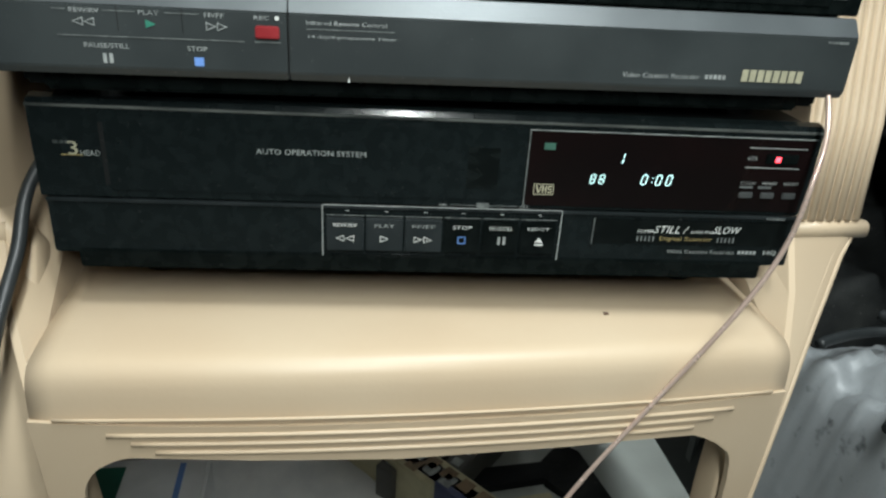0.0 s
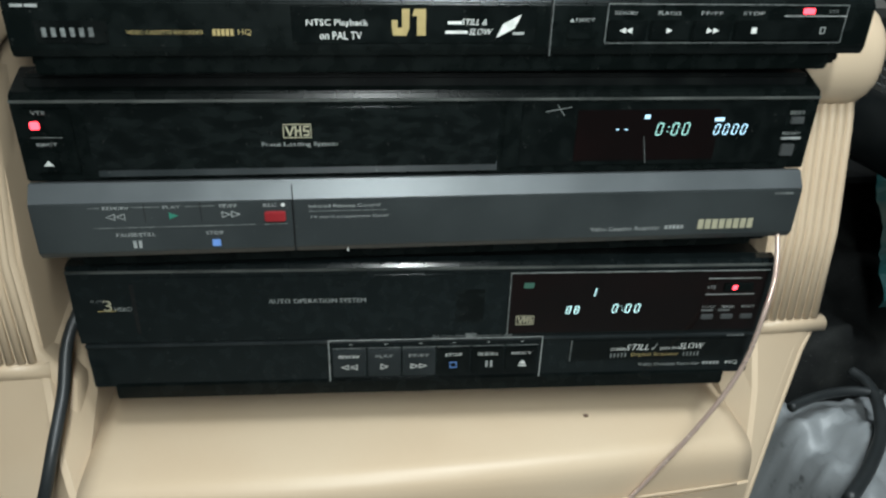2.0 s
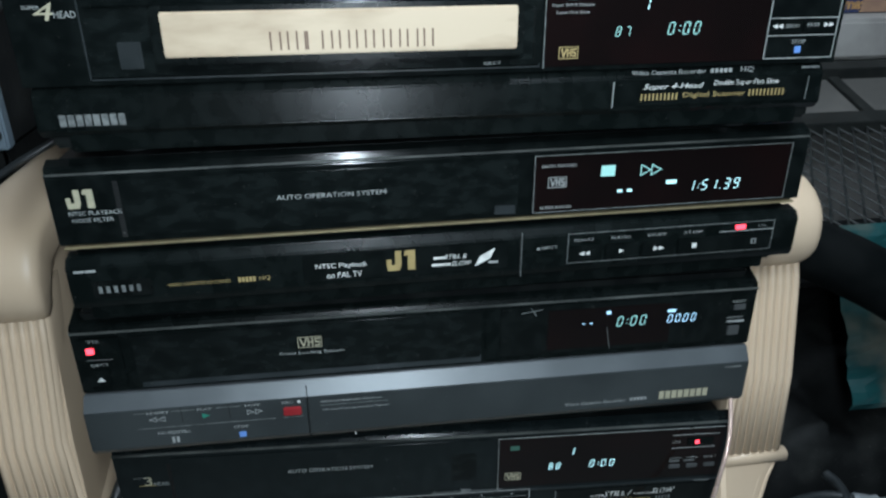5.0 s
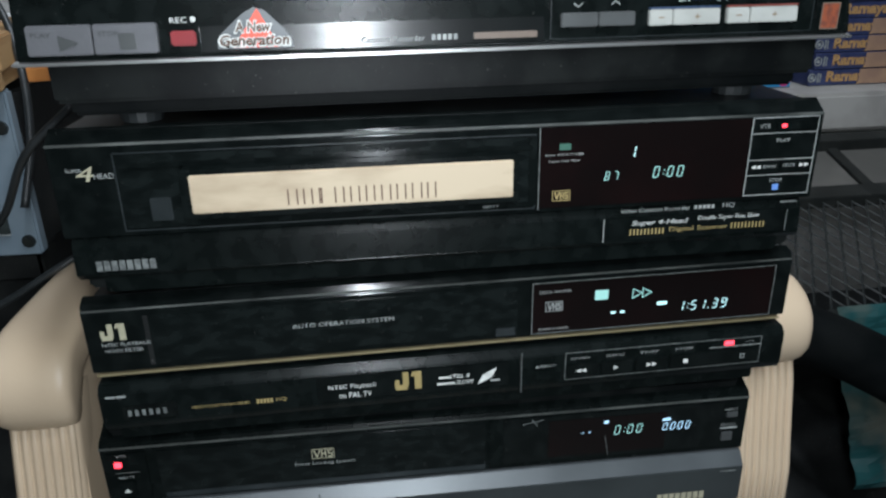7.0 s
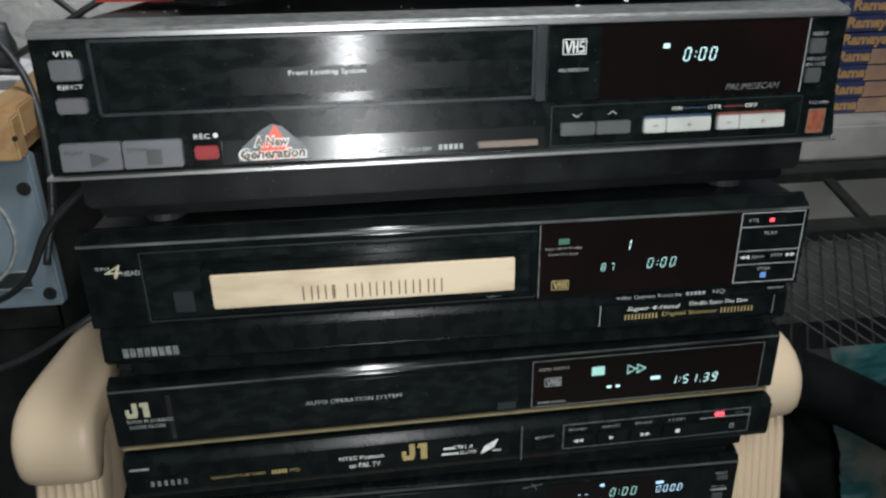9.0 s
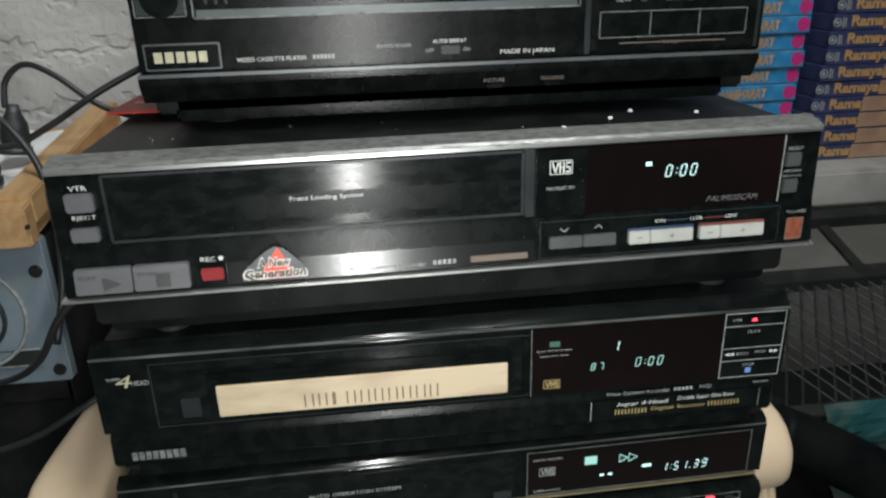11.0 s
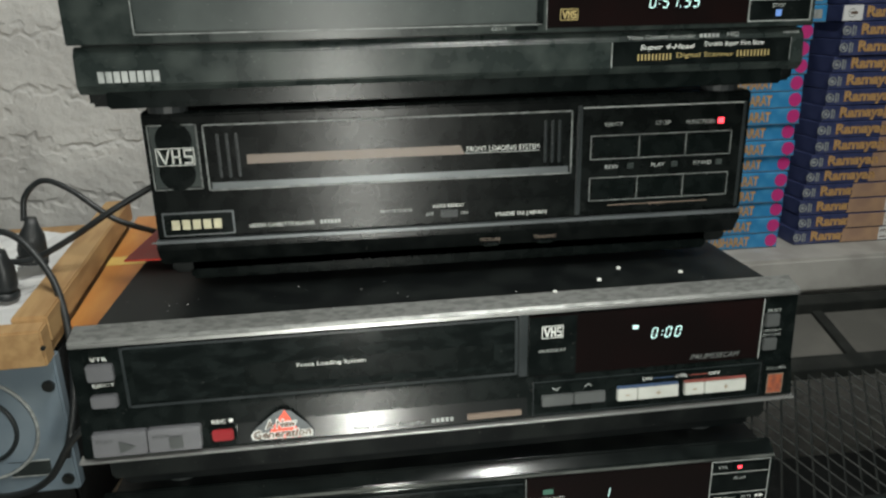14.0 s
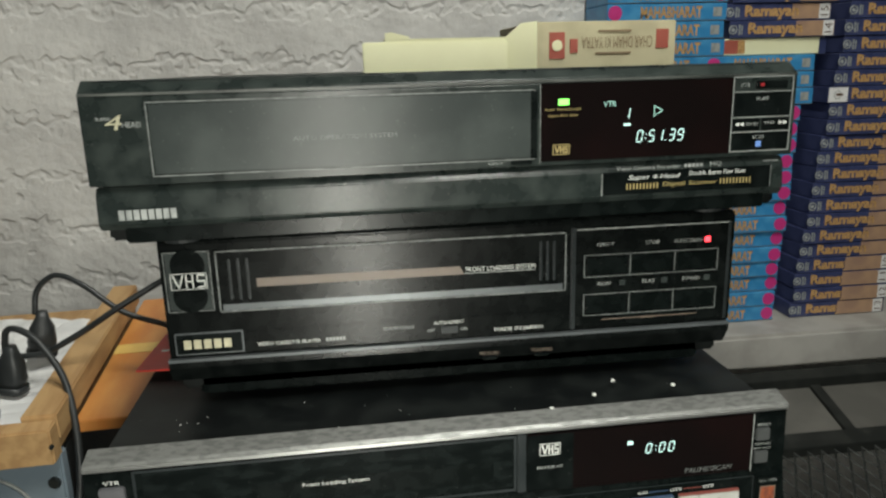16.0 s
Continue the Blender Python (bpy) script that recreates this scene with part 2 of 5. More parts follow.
def plaster():
    """Grey painted plaster with wavy trowel ridges and hairline cracks."""
    m, n, l, b = lit("wavy_trowelled_plaster")
    co = n.new("ShaderNodeTexCoord")
    no = n.new("ShaderNodeTexNoise")
    no.inputs["Scale"].default_value, no.inputs["Detail"].default_value = 9, 8
    l.new(co.outputs["Object"], no.inputs["Vector"])
    ramp = n.new("ShaderNodeValToRGB")
    ramp.color_ramp.elements[0].color, ramp.color_ramp.elements[1].color = (0.52, 0.51, 0.49, 1), (0.68, 0.67, 0.64, 1)
    ramp.color_ramp.elements[0].position, ramp.color_ramp.elements[1].position = 0.35, 0.65
    l.new(no.outputs["Fac"], ramp.inputs[0])
    l.new(ramp.outputs[0], b.inputs["Base Color"])
    b.inputs["Roughness"].default_value = 0.75
    wave = n.new("ShaderNodeTexWave")
    wave.bands_direction = "Z"
    for k, v in (("Scale", 4.0), ("Distortion", 4.0), ("Detail", 1.6), ("Detail Scale", 9.0), ("Detail Roughness", 0.62)):
        wave.inputs[k].default_value = v
    l.new(co.outputs["Object"], wave.inputs["Vector"])
    ridge = n.new("ShaderNodeValToRGB")
    for e, p, c in zip(ridge.color_ramp.elements, (0.0, 0.22), (0.45, 1.0)):
        e.position, e.color = p, (c, c, c, 1)
    l.new(wave.outputs["Fac"], ridge.inputs[0])
    fine = n.new("ShaderNodeTexNoise")
    fine.inputs["Scale"].default_value, fine.inputs["Detail"].default_value = 60, 8
    l.new(co.outputs["Object"], fine.inputs["Vector"])
    add = n.new("ShaderNodeMath")
    add.operation = "ADD"
    l.new(ridge.outputs[0], add.inputs[0])
    l.new(fine.outputs["Fac"], add.inputs[1])
    bp = n.new("ShaderNodeBump")
    bp.inputs["Strength"].default_value, bp.inputs["Distance"].default_value = 0.6, 0.006
    l.new(add.outputs[0], bp.inputs["Height"])
    l.new(bp.outputs[0], b.inputs["Normal"])
    return m


PLASTER = plaster()


# ---- building helpers ----
def part(name, bm, material, parent=None, label="", smooth=False):
    me = bpy.data.meshes.new(name)
    bmesh.ops.recalc_face_normals(bm, faces=bm.faces)
    if smooth:
        for f in bm.faces:
            f.smooth = True
    bm.to_mesh(me)
    bm.free()
    me.materials.append(material)
    ob = new(name, me)
    ob.parent = parent
    if label:
        ob["label"] = label
    return ob


def thing(name, m, label, category, group=""):
    ob = new(name)
    ob.empty_display_size = 0.05
    ob.matrix_world = m
    return tagged(ob, label, category, group)


def prism(outline, a, b, axis="y", bevel=0.0, segs=2):
    """A closed outline of (p, q) carried from a to b along an axis: y takes (x, z), x takes (y, z), z takes (x, y)."""
    at = {"y": lambda p, q, d: (p, d, q), "x": lambda p, q, d: (d, p, q), "z": lambda p, q, d: (p, q, d)}[axis]
    bm = bmesh.new()
    lo = [bm.verts.new(at(p, q, a)) for p, q in outline]
    hi = [bm.verts.new(at(p, q, b)) for p, q in outline]
    k = len(outline)
    bm.faces.new(lo)
    bm.faces.new(hi[::-1])
    for i in range(k):
        bm.faces.new((lo[i], hi[i], hi[(i + 1) % k], lo[(i + 1) % k]))
    if bevel:
        bmesh.ops.recalc_face_normals(bm, faces=bm.faces)
        bmesh.ops.bevel(bm, geom=bm.edges[:], offset=bevel, segments=segs, affect="EDGES", clamp_overlap=True)
    return bm


def block(x0, x1, y0, y1, z0, z1, bevel=0.0, segs=2):
    return prism([(x0, z0), (x1, z0), (x1, z1), (x0, z1)], y0, y1, "y", bevel, segs)


def merge(*parts):
    bm = bmesh.new()
    for p in parts:
        me = bpy.data.meshes.new("tmp")
        p.to_mesh(me)
        p.free()
        bm.from_mesh(me)
        bpy.data.meshes.remove(me)
    return bm


def sweep(path, sizes, sides=16, power=4.0, side=(1, 0, 0), caps=True):
    """A rounded section of half widths (a, b) carried along a path of points; a lies along side."""
    pts = [Vector(p) for p in path]
    bm, rings = bmesh.new(), []
    for i, p in enumerate(pts):
        t = (pts[min(i + 1, len(pts) - 1)] - pts[max(i - 1, 0)]).normalized()
        s = Vector(side)
        s = (s - t * s.dot(t)).normalized()
        u = t.cross(s)
        a, b = sizes[i] if isinstance(sizes, list) else sizes
        ring = []
        for j in range(sides):
            w = 2 * math.pi * j / sides
            c, d = math.cos(w), math.sin(w)
            ring.append(bm.verts.new(p + s * a * math.copysign(abs(c) ** (2 / power), c) + u * b * math.copysign(abs(d) ** (2 / power), d)))
        rings.append(ring)
    for r, q in zip(rings, rings[1:]):
        for j in range(sides):
            bm.faces.new((r[j], r[(j + 1) % sides], q[(j + 1) % sides], q[j]))
    if caps:
        bm.faces.new(rings[0])
        bm.faces.new(rings[-1])
    return bm


def curve_points(pts, steps=8):
    """A smooth run through the points."""
    p = [Vector(q) for q in pts]
    p = [2 * p[0] - p[1]] + p + [2 * p[-1] - p[-2]]
    out = []
    for i in range(1, len(p) - 2):
        for k in range(steps):
            t = k / steps
            out.append(0.5 * (2 * p[i] + (p[i + 1] - p[i - 1]) * t + (2 * p[i - 1] - 5 * p[i] + 4 * p[i + 1] - p[i + 2]) * t * t
                              + (3 * p[i] - p[i - 1] - 3 * p[i + 1] + p[i + 2]) * t ** 3))
    return out + [p[-2]]


def cord(name, pts, radius, material, label, category="cable"):
    ob = part(name, sweep(curve_points(pts), (radius, radius), 10, 2.0, (0.31, 0.9, 0.28)), material, None, "", True)
    return tagged(ob, label, category)


def words(body, width, height, slant=0.0, bold=0.0):
    """Flat letters as a bmesh in x and z, centred, of the given width and height."""
    cu = bpy.data.curves.new("words", "FONT")
    cu.offset = bold
    cu.body, cu.align_x, cu.align_y, cu.resolution_u, cu.shear = body, "CENTER", "CENTER", 2, slant
    ob = bpy.data.objects.new("words", cu)
    scene.collection.objects.link(ob)
    dg = bpy.context.evaluated_depsgraph_get()
    me = bpy.data.meshes.new_from_object(ob.evaluated_get(dg))
    bpy.data.objects.remove(ob)
    bm = bmesh.new()
    bm.from_mesh(me)
    bpy.data.meshes.remove(me)
    xs, ys = [v.co.x for v in bm.verts], [v.co.y for v in bm.verts]
    cx, cy = (max(xs) + min(xs)) / 2, (max(ys) + min(ys)) / 2
    sx, sy = width / (max(xs) - min(xs)), height / (max(ys) - min(ys))
    for v in bm.verts:
        v.co = ((v.co.x - cx) * sx, 0, (v.co.y - cy) * sy)
    return bm


def moved(bm, x, y, z):
    bmesh.ops.translate(bm, verts=bm.verts, vec=(x, y, z))
    return bm


SEGMENTS = {"0": "abcdef", "1": "bc", "2": "abged", "3": "abgcd", "4": "fgbc", "5": "afgcd", "6": "afgedc", "7": "abc", "8": "abcdefg", "9": "abcdfg", "-": "g"}


class Face:
    """The front of a machine, in millimetres: u to the right, v the height over the world's floor, out towards the viewer."""

    def __init__(self, ob, base):
        self.ob, self.base, self.made = ob, base, {}
        self.carrier = {"display_digit": "display_window", "display_glass": "display_window", "power_lamp": "power_button", "eject_mark": "eject_button",
                        "flap_patch": "cassette_flap", "sticker_triangle": "slogan_sticker", "sticker_edge": "sticker", "worn_print": "worn_label"}

    def put(self, name, bm, material, label="", parent=None, smooth=False):
        if parent is None and name in self.carrier:
            parent = self.made.get(self.carrier[name])
        ob = part(name, bm, material, parent or self.ob, label, smooth)
        self.made[name] = ob
        return ob

    def slab(self, name, u0, u1, v0, v1, out, back, material, bevel=0.6, label="", parent=None):
        return self.put(name, block(u0 / 1e3, u1 / 1e3, -out / 1e3, back / 1e3, (v0 - self.base) / 1e3, (v1 - self.base) / 1e3, bevel / 1e3), material, label, parent)

    def profile(self, name, outline, u0, u1, material, bevel=0.6, label=""):
        """outline: (out, v) points."""
        return self.put(name, prism([(-o / 1e3, (v - self.base) / 1e3) for o, v in outline], u0 / 1e3, u1 / 1e3, "x", bevel / 1e3), material, label)

    def text(self, body, u, v, w, h, material=LINE, out=0.35, slant=0.0, name="lettering", bold=0.0):
        return self.put(name, moved(words(body, w / 1e3, h / 1e3, slant, bold), u / 1e3, -out / 1e3, (v - self.base) / 1e3), material, 'printed words "%s"' % body)

    def shape(self, name, outlines, material, out=0.3, label="", thick=0.15):
        """Flat printed shapes, each an outline of (u, v)."""
        bms = [prism([(u / 1e3, (v - self.base) / 1e3) for u, v in o], -out / 1e3, (thick - out) / 1e3, "y") for o in outlines]
        return self.put(name, merge(*bms), material, label)

    def bars(self, name, u, v, w, h, count, material, out=0.35, gap=0.3, label=""):
        """A row of plain blocks where writing is not to be lettered."""
        step = w / count
        if name == "maker_badge":
            for i in range(count):
                a, b = u - w / 2 + i * step, u - w / 2 + (i + 1 - gap) * step
                self.shape("badge_block", [[(a, v - h / 2), (b, v - h / 2), (b, v + h / 2), (a, v + h / 2)]], material, out, label)
            return
        self.shape(name, [[(u - w / 2 + i * step, v - h / 2), (u - w / 2 + (i + 1 - gap) * step, v - h / 2), (u - w / 2 + (i + 1 - gap) * step, v + h / 2), (u - w / 2 + i * step, v + h / 2)] for i in range(count)], material, out, label)

    def rule(self, u0, u1, v, h=0.5, material=LINE, out=0.35, v2=None):
        d = 0 if v2 is None else v2 - v
        return self.shape("printed_line", [[(u0, v), (u1, v + d), (u1, v + d + h), (u0, v + h)]], material, out)

    def ring(self, name, u0, u1, v0, v1, w, material, out=0.35, label=""):
        return self.shape(name, [[(u0, v0), (u1, v0), (u1, v0 + w), (u0, v0 + w)], [(u0, v1 - w), (u1, v1 - w), (u1, v1), (u0, v1)],
                                 [(u0, v0), (u0 + w, v0), (u0 + w, v1), (u0, v1)], [(u1 - w, v0), (u1, v0), (u1, v1), (u1 - w, v1)]], material, out, label)

    def tape_badge(self, u, v, w, h, material, out=0.35):
        self.ring("format_badge", u - w / 2, u + w / 2, v - h / 2, v + h / 2, 0.45, material, out, "boxed tape format mark")
        a = w / 2 - 1.1
        b = h / 2 - 1.0
        s = 0.9
        self.shape("format_mark", [[(u - a, v + b), (u - a + s, v + b), (u - a * 0.62 + s / 2, v - b), (u - a * 0.62 - s / 2, v - b)],
                                   [(u - a * 0.38, v + b), (u - a * 0.38 + s, v + b), (u - a * 0.62 + s / 2, v - b), (u - a * 0.62 - s / 2, v - b)],
                                   [(u - a * 0.2, v - b), (u - a * 0.2 + s, v - b), (u - a * 0.2 + s, v + b), (u - a * 0.2, v + b)],
                                   [(u + a * 0.2, v - b), (u + a * 0.2 + s, v - b), (u + a * 0.2 + s, v + b), (u + a * 0.2, v + b)],
                                   [(u - a * 0.2, v - s / 2), (u + a * 0.2 + s, v - s / 2), (u + a * 0.2 + s, v + s / 2), (u - a * 0.2, v + s / 2)],
                                   [(u + a * 0.5, v + b - s), (u + a, v + b - s), (u + a, v + b), (u + a * 0.5, v + b)],
                                   [(u + a * 0.5, v - s / 2), (u + a, v - s / 2), (u + a, v + s / 2), (u + a * 0.5, v + s / 2)],
                                   [(u + a * 0.5, v - b), (u + a, v - b), (u + a, v - b + s), (u + a * 0.5, v - b + s)],
                                   [(u + a * 0.5, v), (u + a * 0.5 + s * 0.8, v), (u + a * 0.5 + s * 0.8, v + b), (u + a * 0.5, v + b)],
                                   [(u + a - s * 0.8, v - b), (u + a, v - b), (u + a, v), (u + a - s * 0.8, v)]], material, out)

    def digits(self, body, u, v, h, pitch, material, out=0.4):
        """Slanted seven-bar numbers, starting at u."""
        h *= 0.9
        w, t, k = h * 0.47, h * 0.10, 0.16
        shapes = []

        def bar(a, b, c, d):
            shapes.append([(x + (y - v) * k, y) for x, y in ((a, b), (c, b), (c, d), (a, d))])
        x = u
        for ch in body:
            shapes.clear()
            if ch in ":.":
                for q in ((v + h * 0.18, v - h * 0.22) if ch == ":" else (v - h / 2 + t / 2,)):
                    bar(x - t * 0.4, q - t / 2, x + t * 0.6, q + t / 2)
            else:
                for s in SEGMENTS[ch]:
                    if s in "agd":
                        q = {"a": v + h / 2, "g": v, "d": v - h / 2}[s]
                        bar(x + t * 0.6, q - t / 2, x + w - t * 0.6, q + t / 2)
                    else:
                        q = x if s in "fe" else x + w
                        lo = v if s in "bf" else v - h / 2
                        bar(q - t / 2, lo + t * 0.5, q + t / 2, lo + h / 2 - t * 0.5)
            self.shape("display_digit", shapes, material, out, "glowing display digit")
            x += pitch * (0.4 if ch in ":." else 1.0)

    def triangle(self, name, u, v, w, h, material, out=0.4, left=False):
        s = -1 if left else 1
        return self.shape(name, [[(u - s * w / 2, v - h / 2), (u + s * w / 2, v), (u - s * w / 2, v + h / 2)]], material, out)

    def arrow_line(self, u, v, w, h, material, out=0.4, left=False, t=0.4):
        """An outlined arrow head."""
        s = -1 if left else 1
        a, b, c = (u - s * w / 2, v - h / 2), (u + s * w / 2, v), (u - s * w / 2, v + h / 2)
        e = s * t * 2.2
        self.shape("arrow_mark", [[a, b, (b[0] - e, v), (a[0], a[1] + t * 1.2)], [c, b, (b[0] - e, v), (c[0], c[1] - t * 1.2)],
                                  [a, (a[0] + s * t, a[1] + t * .5), (c[0] + s * t, c[1] - t * .5), c]], material, out)


def machine(name, y0, yaw, base, label, x0=0.0):
    ob = thing(name, pose(x0 / 1e3, y0 / 1e3, base / 1e3, 0, 0, yaw), label, "video recorder", "stack of video recorders")
    return Face(ob, base)


def body(F, u0, u1, v0, v1, depth, foot_v, feet=(30, 300)):
    """Sheet-metal case with four rubber feet."""
    F.slab("case", u0, u1, v0, v1, -6, depth, BLACK_TOP, 2.0, "dusty black metal case")
    for u in (u0 + 35, u1 - 35):
        for y in feet:
            bm = bmesh.new()
            bmesh.ops.create_cone(bm, cap_ends=True, segments=16, radius1=0.011, radius2=0.013, depth=(v0 - foot_v) / 1e3 + 0.001)
            F.put("foot", moved(bm, u / 1e3, y / 1e3, ((v0 + foot_v) / 2 - F.base) / 1e3), CABLE)


# ---- the room ----
floor = tagged(part("floor", block(-2.6, 2.6, -2.6, 1.6, -0.05, 0.0), FLOOR), "grey cement floor with dark specks", "floor", kind="structure")
wall = part("wall_north", block(-2.6, 2.6, 0.0, 0.12, 0.0, 2.7), PLASTER)
wall.matrix_world = pose(0.0, 0.78, 0, 0, 0, 7.0)
tagged(wall, "grey plaster wall with wavy trowel ridges", "wall", kind="structure")
# Unseen walls and ceiling close the room, dark so they bounce little light.
for nm, bm in (("wall_south", block(-2.6, 2.6, -2.6, -2.5, 0, 2.7)), ("wall_west", block(-2.6, -2.5, -2.5, 1.6, 0, 2.7)), ("wall_east", block(2.5, 2.6, -2.5, 1.6, 0, 2.7))):
    tagged(part(nm, bm, PLAIN), "plain dark grey wall, unseen, closing the room", "wall", kind="structure")
tagged(part("ceiling", block(-2.6, 2.6, -2.6, 1.6, 2.7, 2.8), PLAIN), "plain dark grey ceiling, unseen, closing the room", "ceiling", kind="structure")
ledge_bm = block(0.30, 2.2, 0.665, 0.92, 0.655, 0.716, 0.006)
tagged(part("ledge", ledge_bm, STONE), "rough pale cement ledge under the cassettes", "ledge", kind="structure")


# ---- the chair ----
def plastic_chair():
    c = thing("plastic_chair", pose(0, 0, 0), "cream moulded plastic armchair carrying the recorder stack", "chair")
    top = [(0.44, 0.405), (0.30, 0.415), (0.10, 0.4205), (0.03, 0.4195), (0.0, 0.4176), (-0.010, 0.4168), (-0.0145, 0.4160), (-0.0185, 0.4143), (-0.0218, 0.4112), (-0.0240, 0.4072), (-0.0252, 0.402), (-0.0260, 0.396), (-0.0272, 0.382), (-0.028, 0.372)]
    low = [(y + 0.0045, z - 0.004) for y, z in top[::-1]]
    sag = lambda x: 0.006 * max(0.0, 1 - ((x + 0.018) / 0.216) ** 2)
    bm = bmesh.new()
    rows = []
    for i in range(33):
        x = -0.234 + 0.432 * i / 32
        edge = max(0.0, abs(i / 16 - 1) - 0.94) / 0.06
        rows.append([bm.verts.new((x, y - (sag(x) if y < 0.02 else 0), z - 0.003 * edge ** 2)) for y, z in top + low])
    k = len(top + low)
    for a, b in zip(rows, rows[1:]):
        for j in range(k):
            bm.faces.new((a[j], b[j], b[(j + 1) % k], a[(j + 1) % k]))
    for f in bm.faces:
        f.smooth = True
    bm.faces.new(rows[0])
    bm.faces.new(rows[-1])
    part("seat", bm, CREAM, c)
    # front apron with its arched opening and the two front legs
    arc = lambda cx, cz, r, a0, a1: [(cx + r * math.cos(radians(a)), cz + r * math.sin(radians(a))) for a in range(a0, a1 + (1 if a1 > a0 else -1), 10 if a1 > a0 else -10)]
    inner = [(-0.216, 0.0), (-0.216, 0.28), (-0.214, 0.318)] + arc(-0.184, 0.331, 0.029, 170, 90) + [(-0.12, 0.356), (-0.04, 0.353), (0.06, 0.355), (0.10, 0.3565)] + arc(0.141, 0.325, 0.032, 90, 0) + [(0.174, 0.318), (0.175, 0.28), (0.176, 0.0)]
    n = len(inner)
    outer = []
    for i, (x, z) in enumerate(inner):
        if z < 0.325:
            outer.append((-0.018 + (0.213 if z > 0.3 else 0.210) * (-1 if x < 0 else 1), z))
        else:
            outer.append((-0.2345 + 0.432 * (i - 3) / (n - 7), 0.385 - 0.006 * (1 - abs(2 * (i - 3) / (n - 7) - 1) ** 3)))
    pr = bmesh.new()
    lines = [[pr.verts.new((x, y - (sag(x) if z > 0.25 else 0), z)) for x, z in pts] for pts in (inner, outer) for y in (-0.0290, -0.0240)]
    for p, q in ((0, 2), (2, 3), (3, 1), (1, 0)):
        for i in range(n - 1):
            pr.faces.new((lines[p][i], lines[p][i + 1], lines[q][i + 1], lines[q][i]))
    for i in (0, n - 1):
        pr.faces.new((lines[0][i], lines[2][i], lines[3][i], lines[1][i]))
    bmesh.ops.recalc_face_normals(pr, faces=pr.faces)
    part("apron", pr, CREAM, c)
    for z, a, b, r in ((0.386, -0.222, 0.188, 0.0010), (0.3755, -0.196, 0.164, 0.0014), (0.3695, -0.184, 0.152, 0.0014), (0.3635, -0.172, 0.140, 0.0014)):
        xs = [a + (b - a) * i / 24 for i in range(25)]
        part("rib", sweep([(x, -0.0290 - sag(x), z - 0.002 * (1 - (i / 12 - 1) ** 2)) for i, x in enumerate(xs)], (r, r), 8, 2.0, (0, 1, 0)), CREAM, c, "", True)
    for s, x1, x3 in ((1, 0.250, 0.262), (-1, -0.286, -0.294)):
        x0, x2 = x1 - 0.012 * s, x1 + 0.007 * s
        lower = ((0.213, -0.014, 0.0, 0.015), (0.207, -0.010, 0.15, 0.015), (0.207, -0.008, 0.295, 0.015), (0.229, 0.016, 0.361, 0.018), (0.244, 0.036, 0.397, 0.022), (0.253, 0.052, 0.444, 0.030))
        if s < 0:
            wide = (0.020, 0.020, 0.020, 0.016, 0.012, 0.005)
            lower = tuple((d + w, y, z, h + w * 0.75) for (d, y, z, h), w in zip(lower, wide))
        path = [(-0.018 + d * s, y, z) for d, y, z, h in lower] + [(x1, 0.060, 0.466), (x2, 0.075, 0.53), (x3, 0.098, 0.60), (x3, 0.108, 0.64)]
        size = [(h, 0.014) for d, y, z, h in lower] + [(0.0255, 0.016), (0.0255, 0.017), (0.025, 0.018), (0.024, 0.018)]
        part("leg", sweep(path, size, 24, 7.0), CREAM, c, "", True)
        side = lambda x: x if s > 0 else -0.036 - x
        ys = [(0.196, -0.020, 0.398), (0.212, 0.012, 0.430), (0.224, 0.048, 0.464), (0.229, 0.062, 0.53), (0.234, 0.085, 0.60), (0.236, 0.100, 0.655), (0.238, 0.40, 0.680), (0.203, 0.41, 0.398)]
        panel = bmesh.new()
        near = [panel.verts.new((side(x), y, z)) for x, y, z in ys]
        far = [panel.verts.new((side(x + 0.0045), y, z)) for x, y, z in ys]
        mid = [panel.verts.new((side(0.222), 0.30, 0.53)), panel.verts.new((side(0.2265), 0.30, 0.53))]
        for q in range(len(ys)):
            e = (q + 1) % len(ys)
            panel.faces.new((near[q], near[e], mid[0]))
            panel.faces.new((far[q], mid[1], far[e]))
            panel.faces.new((near[q], far[q], far[e], near[e]))
        part("side_panel", panel, CREAM, c)
        part("collar", sweep([(x1 - 0.029, 0.046, 0.461), (x1 + 0.029, 0.046, 0.461)], (0.0060, 0.0060), 16, 2.4, (0, 1, 0)), CREAM, c, "", True)
        for i in range(7):
            dx = -0.0195 + 0.039 * i / 6
            part("flute", sweep([(x1 + dx, 0.0441, 0.468), (x2 + dx, 0.0581, 0.53), (x3 + dx, 0.0801, 0.60), (x3 + dx * 0.97, 0.0901, 0.635)], (0.0028, 0.0024), 8, 2.0), CREAM, c, "", True)
        for e in (0.002, 0.009):
            part("rim", sweep([(x1 + (0.0255 - e) * s, 0.0475, 0.462)] + [(-0.018 + (d + h - e) * s, y - 0.0120, z) for d, y, z, h in lower[::-1]], (0.0022, 0.003), 8, 2.0), CREAM, c, "", True)
        arm = [(x3, 0.093, 0.620), (x3, 0.086, 0.634), (x3, 0.090, 0.652), (x3, 0.106, 0.664), (x3 - 0.006 * s, 0.145, 0.673), (x3 - 0.014 * s, 0.20, 0.681), (x3 - 0.026 * s, 0.28, 0.692), (x3 - 0.042 * s, 0.40, 0.706)]
        hw = [(0.025, 0.010), (0.028, 0.015), (0.0295, 0.018), (0.0295, 0.018), (0.0275, 0.017), (0.0255, 0.015), (0.0235, 0.013), (0.021, 0.012)]
